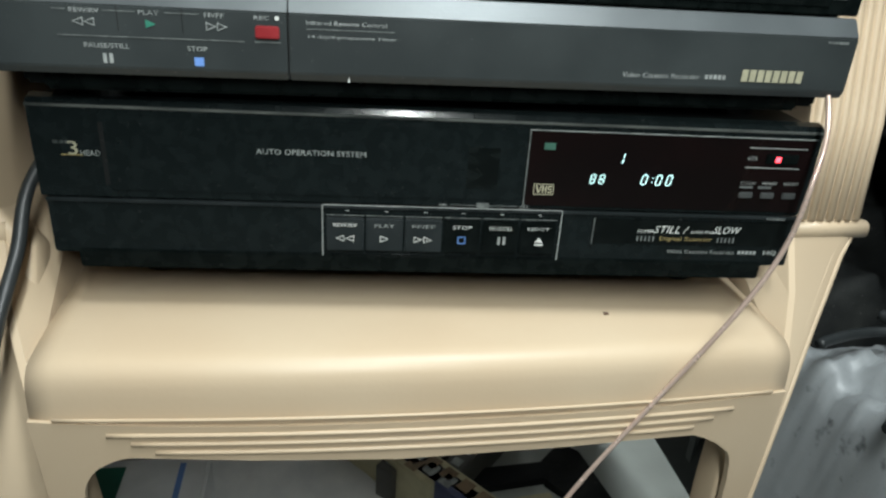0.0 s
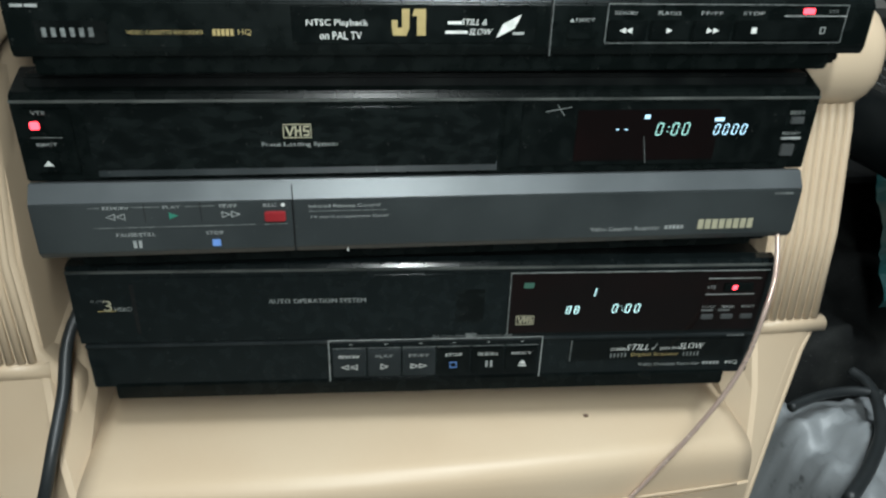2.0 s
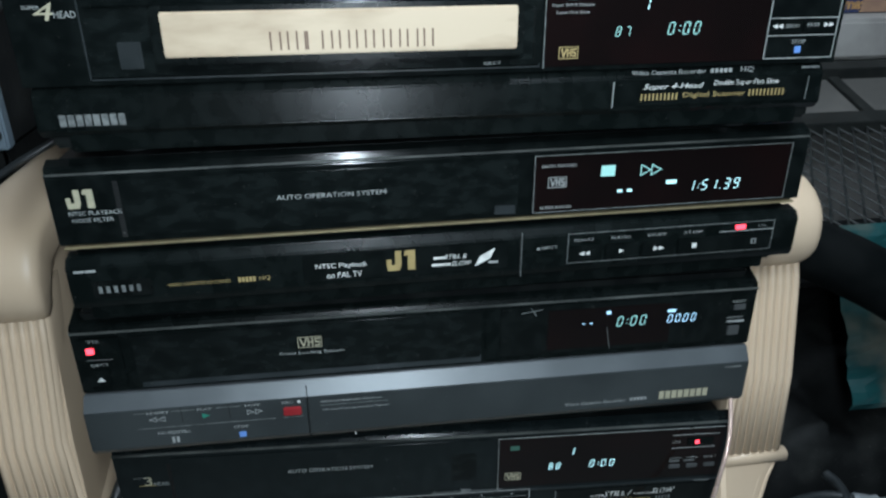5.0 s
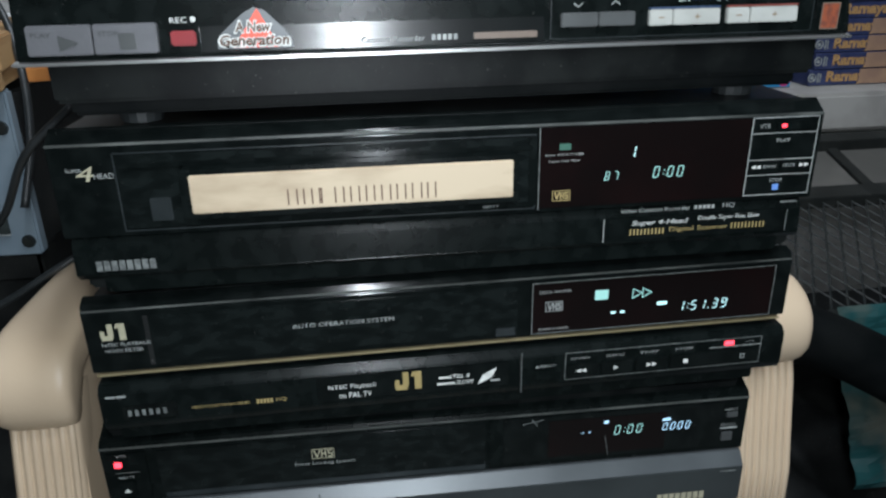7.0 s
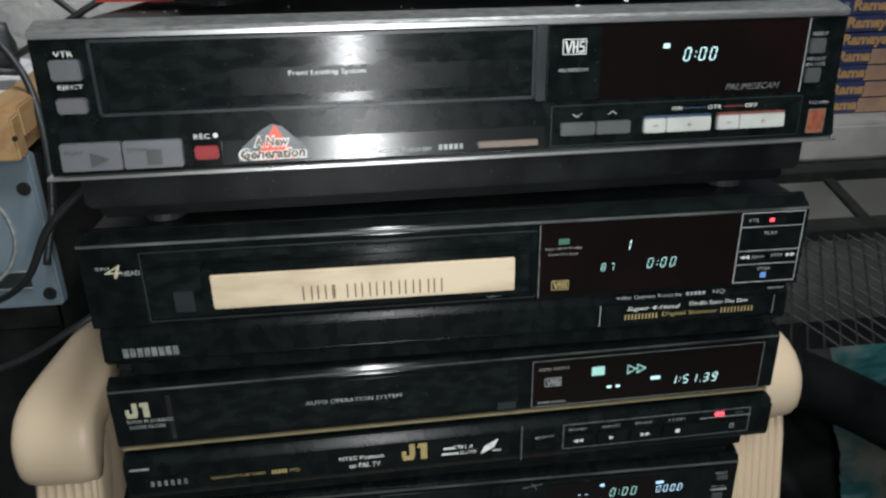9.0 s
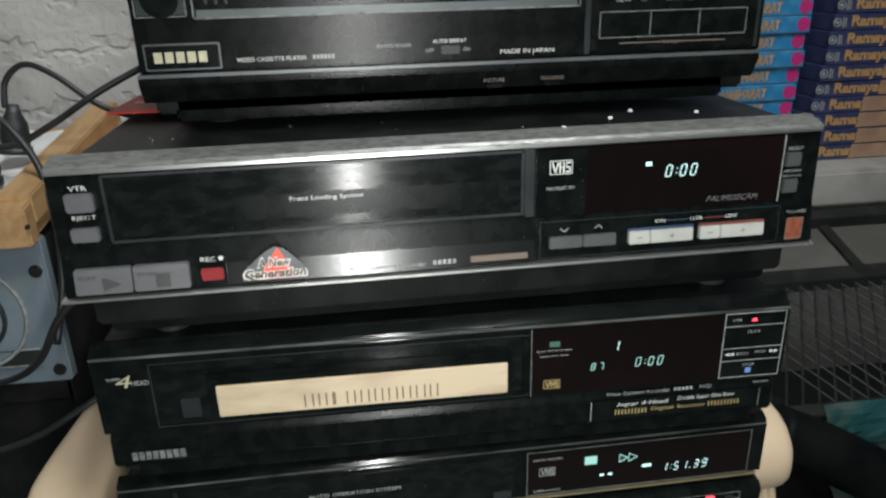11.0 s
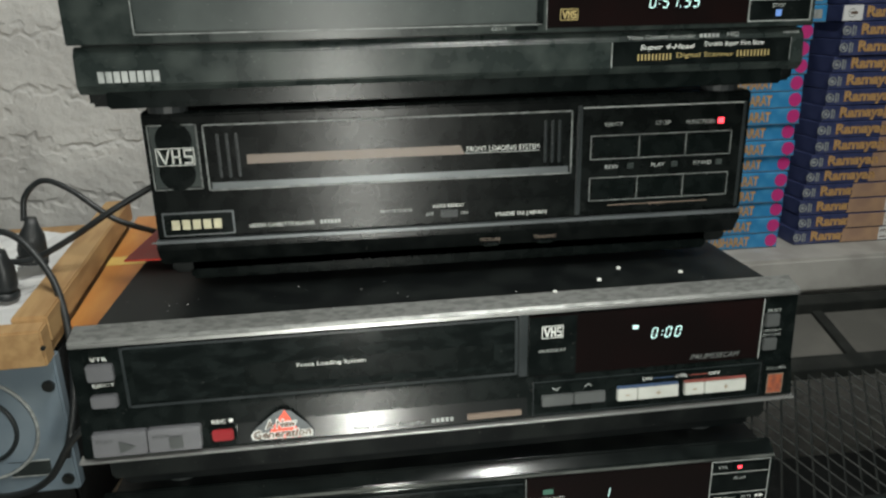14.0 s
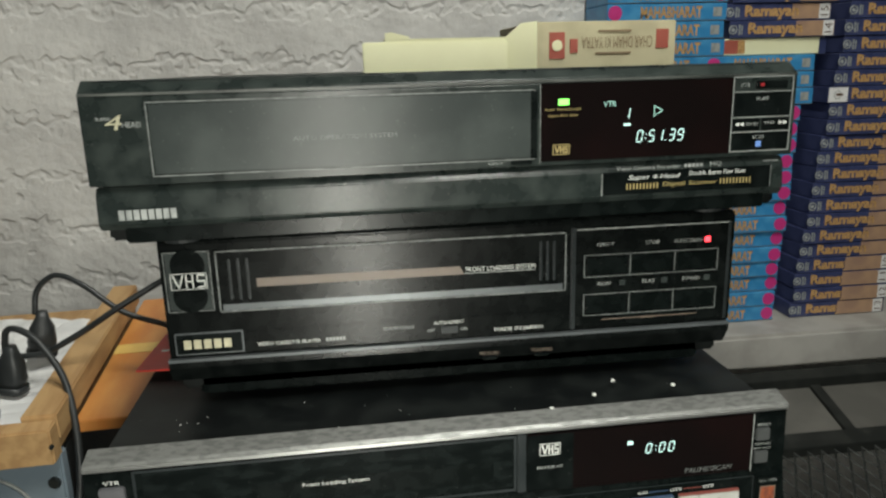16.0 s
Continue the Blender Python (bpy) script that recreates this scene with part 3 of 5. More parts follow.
        part("armrest", sweep(curve_points(arm, 3), [tuple(np.interp(j / 3, range(8), [h[q] for h in hw]) for q in (0, 1)) for j in range(22)], 32, 4.6), CREAM, c, "", True)
        part("rear_leg", sweep([(x0 * 1.12, 0.47, 0.0), (x0 * 1.02, 0.43, 0.42), (x3 * 0.97, 0.41, 0.69)], [(0.022, 0.014)] * 3, 16, 5.0), CREAM, c, "", True)
    part("backrest", sweep([(-0.27, 0.42, 0.60), (-0.14, 0.45, 0.60), (0, 0.46, 0.60), (0.13, 0.45, 0.60), (0.25, 0.42, 0.60)], (0.007, 0.13), 16, 6.0, (0, 1, 0)), CREAM, c, "", True)
    part("mark", block(0.0895, 0.0925, 0.0105, 0.0130, 0.4180, 0.4192), INK, c, "small dark spot")
    return c


plastic_chair()


# ---- the recorders, from the seat upwards ----
def recorder_three_head():
    F = machine("video_recorder", 14.2, -3.79, 420, "glossy black video recorder with piano-key buttons on the chair seat", 0.7)
    body(F, -226, 190, 452, 542, 355, 420.5, (60, 300))
    F.slab("plinth", -216, 179, 447, 458, 1, 30, BLACK, 1.0)
    F.slab("belly_pan", -212, 176, 430, 453, -42, 320, BLACK, 2.0)
    F.profile("fascia", [(0, 489), (0, 538), (-2, 541.5), (-8, 543), (-8, 489)], -231, 196, PALER_GLOSS, 0.5)
    F.slab("top_edge_line", -231, 196, 537.6, 539.0, 0.9, 4, EDGE, 0.3)
    F.slab("lower_door", -229, 195, 455.5, 487.5, -0.5, 8, PALER_GLOSS, 0.8, "plain black drop-down door")
    F.slab("lower_trim", -229, 195, 486, 488, 0.6, 4, GREY, 0.3)
    F.slab("cassette_flap", -194, 25, 493, 535, 0.7, 5, PALER_GLOSS, 0.6, "glossy cassette flap")
    F.slab("flap_groove", -196.5, -194.2, 496, 530, 0.2, 1, DARK, 0)
    F.slab("flap_patch", -4, 14, 500, 524, 0.85, 2, FLAP, 0.2)
    F.slab("display_window", 29, 192, 491, 534.5, 0.8, 5, WINDOW, 0.4, "dark red display window")
    F.rule(29, 29.6, 490, 45, FAINT, 1.0)
    F.rule(29, 193, 534.6, 0.5, LINE, 1.0)
    F.text("AUTO OPERATION SYSTEM", -88, 517.6, 58, 3.0, LINE, 0.9)
    F.text("SUPER", -215, 519, 10, 1.8, FAINT, 0.5)
    F.text("3", -210.5, 516, 5, 7.5, PALE_GOLD, 0.5)
    F.text("HEAD", -202, 513.5, 10, 3.0, LINE, 0.5)
    F.rule(-217, -206, 512, 0.5, GOLD, 0.5)
    F.tape_badge(40, 501, 11.5, 6.5, PALE_GOLD, 1.1)
    F.slab("indicator", 37.5, 44, 524, 528, 1.0, 1, GREEN_DIM, 0.2)
    F.digits("1", 80, 520.5, 7, 5, DIGIT, 1.1)
    F.digits("88", 66, 508, 5.6, 5.2, DIGIT, 1.1)
    F.digits("0:00", 95.5, 508.5, 6.4, 6.0, DIGIT, 1.1)
    F.text("VTR", 157, 523, 6, 2.4, LINE, 1.1)
    F.slab("power_button", 165, 184, 520, 526, 1.6, 1, BLACK, 0.4)
    F.slab("power_lamp", 170.5, 173.5, 521.4, 524.4, 2.0, 1, LED, 0.2, "red lamp")
    F.rule(154, 188, 529, 0.5, LINE, 1.1)
    F.rule(154, 186, 517.5, 0.5, LINE, 1.1)
    for u, a in ((158, "CLOCK/"), (171, "MEMORY"), (184, "RESET")):
        F.text(a, u, 508.5, 9, 1.8, LINE, 1.1)
        F.slab("small_button", u - 4, u + 4, 499.5, 503, 1.8, 1, BUTTON_DK, 0.4)
    F.bars("small_print", 164.5, 506, 22, 1.4, 2, FAINT, 1.1)
    # piano keys
    F.ring("key_frame", -83, 53, 454, 488.5, 0.6, LINE, 0.9)
    keys = ("REW/RV", "PLAY", "FF/FF", "STOP", "PAUSE/STILL", "EJECT")
    for i, a in enumerate(keys):
        u0 = -80.5 + 22 * i
        F.profile("key", [(2.4, 461), (1.2, 480.5), (-2, 480.5), (-2, 461)], u0, u0 + 20.8, GREY if i < 3 else GLOSS, 0.6, "wide flat piano key")
        F.text(a, u0 + 10.4, 477, min(13, 2.0 * len(a) + 3), 2.2, WHITE if i not in (1, 2) else LINE, 2.6)
        F.rule(u0, u0 + 20.8, 482, 0.4, FAINT, 0.9)
    for u, left in ((-73, True), (-67.5, True), (-29, False), (-23.5, False), (-48, False)):
        F.arrow_line(u, 469, 5, 4, WHITE, 2.9, left)
    F.ring("stop_mark", -6.5, -2, 467, 471.5, 0.5, BLUE, 2.9)
    F.shape("pause_mark", [[(16.5, 467), (18, 467), (18, 472), (16.5, 472)], [(19.5, 467), (21, 467), (21, 472), (19.5, 472)]], LINE, 2.9)
    F.shape("eject_mark", [[(38, 469), (43, 469), (40.5, 472)], [(38, 467), (43, 467), (43, 468), (38, 468)]], WHITE, 2.9)
    F.text("ON", -16, 490, 4, 1.8, LINE, 1.0)
    F.text("OFF", 30, 490, 5, 1.8, LINE, 1.0)
    F.rule(-12, 26, 490, 0.35, FAINT, 1.0)
    F.slab("mode_chip", 3, 10, 488.8, 491.4, 1.1, 0, FAINT, 0.1)
    for u in (-69, -47, -25, -4, 18, 40):
        F.text("+" if u > 0 else "-", u, 485, 2.2, 1.8 if u > 0 else 0.5, LINE, 0.9)
    # door print
    F.slab("door_panel", 72, 190, 468, 484, 0.0, 4, GLOSS, 0.5)
    F.rule(72, 72.6, 468, 16, FAINT, 0.4)
    F.text("SUPER", 103.5, 476.8, 10, 2.0, WHITE, 0.4, 0.3)
    F.text("STILL /", 119, 478, 21, 4.6, WHITE, 0.4, 0.3)
    F.text("SUPER FINE", 138, 476.8, 14, 1.8, WHITE, 0.4, 0.3)
    F.text("SLOW", 153, 478.4, 17, 4.6, WHITE, 0.4, 0.3)
    F.text("Digital Scanner", 129, 472, 32, 3.2, GOLD, 0.4)
    F.bars("stripe_print", 105, 472, 12, 3.2, 5, FAINT, 0.4, 0.6)
    F.bars("stripe_print", 154, 472, 12, 3.2, 5, FAINT, 0.4, 0.6)
    F.text("Video Cassette Recorder", 140, 464, 42, 2.4, LINE, -0.1)
    F.bars("model_mark", 169, 464, 12, 2.2, 5, LINE, -0.1)
    F.text("HQ", 183, 464, 8, 3.4, WHITE, -0.1)
    F.bars("small_print", 181, 486.5, 12, 1.3, 2, FAINT, 0.9, 0.1)


recorder_three_head()


def recorder_grey_door():
    F = machine("video_recorder", 8.4, -1.18, 543, "dark grey video recorder with a paler strip along its door")
    body(F, -224, 192, 551, 655, 350, 543)
    F.slab("plinth", -214, 180, 549, 562, -4, 20, BLACK, 1.5)
    F.profile("fascia", [(0, 601), (0, 643), (-1.5, 647), (-22, 655.5), (-24, 601)], -230, 198, BLACK, 0.8)
    F.slab("top_edge_line", -230, 198, 642.2, 643.6, 0.6, 4, EDGE, 0.3)
    F.slab("cassette_flap", -196, 15, 606, 640, 0.8, 5, FLAP, 0.7, "scuffed glossy cassette flap")
    F.profile("flap_sill", [(1.6, 603.5), (0.4, 608.5), (-1, 608.5), (-1, 603.5)], -194, 15, GREY, 0.2)
    F.slab("key_plate", -227, -202, 605, 640, 0.6, 5, BLACK, 0.6)
    F.slab("power_lamp", -222.2, -217.8, 629, 633, 1.4, 1, LED, 0.4, "red lamp")
    F.text("VTR", -217, 637.5, 7, 2.0, LINE, 0.9)
    F.text("EJECT", -216, 621, 10, 2.0, LINE, 0.9)
    F.rule(-223, -208, 624.6, 0.35, FAINT, 0.9)
    F.slab("eject_button", -222, -211, 606.5, 618.5, 1.6, 0, BLACK, 0.7)
    F.shape("eject_mark", [[(-219.5, 610), (-214.5, 610), (-217, 613)]], WHITE, 1.9)
    F.tape_badge(-92, 627, 14.5, 7.6, PALE_GOLD, 1.1)
    F.text("Front Loading System", -91, 619.6, 39, 3.0, LINE, 1.1)
    F.slab("flap_post", 17, 25, 604, 641, 1.2, 5, BLACK, 0.8)
    F.slab("display_window", 27, 180, 605, 641, 0.9, 5, GLOSS, 0.5, "glossy display window")
    F.slab("display_glass", 58, 140, 608, 637, 1.2, 2, WINDOW, 0.2, "red smoked glass")
    F.digits("--", 80, 626, 6, 5, DIGIT_BLUE, 1.5)
    F.digits("0:00", 104, 626, 7.4, 6.4, DIGIT_DIM, 1.5)
    F.digits("0000", 138, 625.5, 6.2, 5.3, DIGIT_BLUE, 1.5)
    F.slab("count_mark", 137, 142.5, 630.2, 632.2, 1.5, 1, DIGIT_BLUE, 0)
    F.slab("day_mark", 96, 99, 632, 634.2, 1.5, 1, DIGIT_BLUE, 0)
    F.text("RESET", 186, 634.5, 9, 2.0, LINE, 0.9)
    F.slab("reset_button", 183, 191, 628, 632, 1.2, 1, BUTTON_DK, 0.4)
    F.text("MEMORY", 185, 622.5, 11, 1.8, LINE, 0.9)
    F.bars("small_print", 185, 619.6, 13, 1.5, 1, LINE, 0.9, 0)
    F.slab("memory_button", 181, 189, 609, 616, 1.2, 1, BUTTON_DK, 0.4)
    F.shape("scratch", [[(40, 636), (54, 638.5), (54, 638.9), (40, 636.5)], [(46, 640), (50, 634), (50.4, 634.2), (46.4, 640.2)], [(97, 622), (100, 606), (100.3, 606), (97.3, 622)]], FAINT, 1.3, "pale scratches")
    # lower door
    F.profile("door_bevel", [(7.4, 591), (1.0, 600), (-3, 600), (-3, 591)], -230, 197, BEVEL_GREY, 0.4, "lighter grey bevel")
    F.profile("lower_door", [(5.0, 559), (7.6, 563), (7.6, 591), (-3, 591), (-3, 559)], -230, -97, DOOR_GREY, 0.5, "dark grey key panel")
    F.profile("lower_door", [(5.0, 559), (7.6, 563), (7.6, 591), (-3, 591), (-3, 559)], -96, 197, DOOR_GREY, 0.5, "dark grey drop-down door")
    F.rule(-96.6, -96, 560, 40, DARK, 7.75)
    o = 7.95
    for u, a, w in ((-187, "REW/RV", 13), (-159, "PLAY", 9), (-130, "FF/FF", 9)):
        F.text(a, u, 588.5, w, 2.0, LINE, o)
    F.rule(-201, -195, 588.5, 0.4, FAINT, o)
    F.rule(-179, -165, 588.5, 0.4, FAINT, o)
    F.rule(-152, -137, 588.5, 0.4, FAINT, o)
    F.rule(-173.2, -172.8, 580, 11, DARK, o)
    F.rule(-144.6, -144.2, 580, 11, DARK, o)
    F.rule(-200, -117, 577, 0.4, FAINT, o)
    for u in (-190.5, -185.5):
        F.arrow_line(u, 583.5, 4.8, 4, LINE, o, True)
    for u in (-131.5, -126.5):
        F.arrow_line(u, 583.5, 4.8, 4, LINE, o)
    F.triangle("play_mark", -158.5, 583.5, 4.6, 3.8, TEAL, o)
    F.text("PAUSE/STILL", -179, 573, 20, 2.2, LINE, o)
    F.shape("pause_mark", [[(-181.3, 565), (-179.7, 565), (-179.7, 569.5), (-181.3, 569.5)], [(-178.5, 565), (-176.9, 565), (-176.9, 569.5), (-178.5, 569.5)]], LINE, o)
    F.text("STOP", -138.5, 573, 9, 2.2, LINE, o)
    F.shape("stop_mark", [[(-140.3, 565), (-136, 565), (-136, 569), (-140.3, 569)]], BLUE, o)
    F.text("REC", -108.5, 588.4, 7, 2.0, LINE, o)
    F.shape("record_dot", [[(-101.5 + 1.1 * math.cos(i * 0.7854), 588.4 + 1.1 * math.sin(i * 0.7854)) for i in range(8)]], WHITE, o)
    F.slab("record_button", -111.5, -100.5, 579, 584.8, 9.4, 0, RED, 0.6, "red record button")
    F.rule(-112, -100, 577, 0.5, FAINT, o)
    F.text("Infrared Remote Control", -69, 587.2, 38, 2.0, LINE, o)
    F.rule(-88, -46, 584, 0.35, FAINT, o)
    F.text("14-day/4-programme Timer", -66, 580.6, 42, 2.0, LINE, o)
    F.bars("maker_badge", 153.5, 570, 35, 6.2, 8, PALE_GOLD, 8.3, 0.22, "raised champagne maker's badge")
    F.text("Video Cassette Recorder", 92, 568.4, 42, 2.6, LINE, o)
    F.bars("model_mark", 122, 568.6, 12, 2.3, 5, LINE, o)
    F.bars("small_print", 186, 588.4, 12, 1.3, 2, FAINT, o, 0.1)
    F.shape("chip", [[(-68.3, 559.5), (-67.3, 559.5), (-67.8, 562.5)]], WHITE, o)


recorder_grey_door()


def hook_and_bar(F, u, v, w, h, material, out):
    """The gold model mark: a hook and a bar."""
    s = w * 0.22
    a, b = v - h / 2, v + h / 2
    l = u - w / 2
    F.shape("model_mark", [[(l + 0.30 * w, b), (l + 0.30 * w + s, b), (l + 0.30 * w + s, a + s), (l + 0.30 * w, a + s)],
                           [(l + 0.04 * w, a), (l + 0.44 * w, a), (l + 0.30 * w + s, a + s * 1.02), (l, a + s * 1.02)],
                           [(l, a + s), (l + s * 0.8, a + s), (l + s * 0.8, a + s * 2), (l, a + s * 2)],
                           [(l + 0.74 * w, a), (l + w, a), (l + w, b), (l + 0.74 * w, b)],
                           [(l + 0.60 * w, b - s * 0.9), (l + 0.75 * w, b - s * 0.9), (l + 0.75 * w, b), (l + 0.66 * w, b)]], material, out, "gold hook-and-bar mark")


def recorder_gold_line():
    F = machine("video_recorder", 4, 0.5, 655, "black video recorder with a thin gold line and lit counter")
    body(F, -213, 208, 660, 750, 345, 655)
    F.profile("fascia", [(0, 704), (0, 742), (-2, 747), (-9, 750), (-12, 704)], -218, 213, GLOSS, 0.6)
    F.slab("top_edge_line", -218, 213, 742.6, 744, -0.2, 4, EDGE, 0.3)
    F.slab("gold_line", -216, 210, 701.7, 702.9, 0.9, 4, GOLD_LINE, 0.3, "thin gold trim line")
    F.profile("lower_fascia", [(5, 668), (6.5, 672), (6.5, 693), (3, 697.5), (-6, 698.5), (-6, 668)], -216, 212, BLACK, 0.6)
    F.slab("lower_fascia_foot", -209, 196, 659, 669, 2, 10, BLACK, 1.0)
    F.slab("cassette_flap", -182, 34, 707, 739, 0.8, 5, FLAP, 0.7, "glossy black cassette flap")
    F.slab("flap_groove", -185, -182.3, 707, 739, 0.2, 1, DARK, 0)
    F.slab("flap_tab", 20, 33, 706, 712, 1.4, 1, GREY, 0.6)
    hook_and_bar(F, -202.5, 730, 14, 10.5, PALE_GOLD, 0.4)
    F.text("NTSC PLAYBACK", -196, 722, 27, 2.4, LINE, 0.4)
    F.text("NOISE FILTER", -198, 718, 21, 2.4, LINE, 0.4)
    F.text("AUTO OPERATION SYSTEM", -72, 724.6, 60, 2.8, LINE, 1.1)
    F.slab("display_window", 43, 202, 706, 740, 0.8, 5, WINDOW, 0.4, "dark display window")
    F.ring("window_line", 43, 202, 705.5, 740.5, 0.5, FAINT, 1.0)
    F.text("DIGITAL TRACKING", 57.5, 734, 20, 1.8, LINE, 1.1)
    F.tape_badge(57, 724, 11, 6.6, LINE, 1.1)
    F.text("SUPER 4-HEAD", 57, 708.6, 19, 1.8, LINE, 1.1)
    F.slab("tape_mark", 83, 91.5, 726, 732.5, 1.1, 1, DIGIT_DIM, 0)
    F.arrow_line(110.5, 728.5, 6.6, 7.4, DIGIT_DIM, 1.1, t=0.55)
    F.arrow_line(117, 728.5, 6.6, 7.4, DIGIT_DIM, 1.1, t=0.55)
    F.shape("dash_mark", [[(94, 715.5), (97, 715.5), (97, 717.2), (94, 717.2)], [(100, 715.5), (103, 715.5), (103, 717.2), (100, 717.2)], [(124, 719), (130.5, 719), (130.5, 721.4), (124, 721.4)]], DIGIT, 1.1)
    F.digits("1:51.39", 139, 717, 6.8, 6.0, DIGIT, 1.1)
    o = 6.9
    F.bars("small_print", -206, 691, 12, 1.4, 2, LINE, o, 0.1)
    F.slab("worn_label", -204, -173, 674.5, 684.5, 7.0, 0, MATTE, 0.3, "worn grey label")
    F.bars("worn_print", -189, 679.5, 24, 4, 6, FAINT, 7.3, 0.5)
    F.text("VIDEO CASSETTE RECORDER", -148, 679.4, 34, 1.8, GOLD, o)
    F.bars("model_mark", -122, 679.4, 10, 3.0, 5, GOLD, o)
    F.text("HQ", -112.5, 679.4, 6, 3.0, GOLD, o)
    F.slab("label_panel", -91, 28, 674, 691.5, 6.8, 0, GLOSS, 0.3)
    F.text("NTSC Playback", -69.5, 683.6, 29, 3.8, WHITE, 7.1)
    F.text("on PAL TV", -68, 678, 20, 3.6, WHITE, 7.1)
    hook_and_bar(F, -35.5, 684.2, 16.5, 12.5, GOLD, 7.1)
    F.text("STILL &", -3.5, 684.4, 13, 2.8, WHITE, 7.1, 0.3)
    F.text("SLOW", 0, 679.8, 12, 3.0, WHITE, 7.1, 0.3)
    F.bars("small_print", -12, 679.6, 11, 1.4, 1, WHITE, 7.1, 0)
    F.bars("small_print", -13, 684, 7, 1.4, 1, WHITE, 7.1, 0)
    F.shape("feather_mark", [[(8, 677), (11, 683.5), (20, 688), (17, 681.5), (10.5, 678.2)]], WHITE, 7.1, "white feather mark")
    F.bars("small_print", 19, 679, 6, 1.2, 1, LINE, 7.1, 0)
    F.rule(35, 35.6, 668, 28, DARK, o)
    F.rule(35.7, 36.1, 668, 28, FAINT, o)
    F.slab("eject_button", 44, 59, 676, 683, 7.6, 0, BLACK, 0.6)
    F.text("EJECT", 53, 685.3, 10, 2.0, LINE, o)
    F.shape("eject_mark", [[(44.8, 684.4), (47.4, 684.4), (46.1, 686.4)]], LINE, o)
    F.ring("key_frame", 64, 196, 674, 693.5, 0.45, FAINT, o)
    for i, (a, u) in enumerate((("REW/RV", 75), ("PLAY/x2", 98), ("FF/FF", 121), ("STOP", 144), ("", 164), ("", 184))):
        F.slab("key", u - 10.6, u + 10.6, 675.5, 685.6, 8.0, 0, GLOSS, 0.6, "slim black key")
        if a:
            F.text(a, u - 1, 689, 12, 1.8, LINE, o)
    for u in (72.5, 76):
        F.triangle("rewind_mark", u, 680.6, 3.4, 3, WHITE, 8.3, True)
    F.triangle("play_mark", 97.5, 680.6, 3.2, 3, WHITE, 8.3)
    for u in (119.5, 123):
        F.triangle("forward_mark", u, 680.6, 3.4, 3, WHITE, 8.3)
    F.shape("stop_mark", [[(142.6, 679.2), (145.6, 679.2), (145.6, 682.2), (142.6, 682.2)]], WHITE, 8.3)
    F.ring("power_mark", 181.5, 184.5, 679, 682.4, 0.5, LINE, 8.3)
    F.rule(160, 196, 687.6, 0.5, LINE, 7.2)
    F.slab("power_lamp", 170.6, 176.8, 688.8, 691.6, 7.5, 0, LED, 0.3, "red lamp")
    F.text("VTR", 188, 690, 6, 1.8, FAINT, o)


recorder_gold_line()


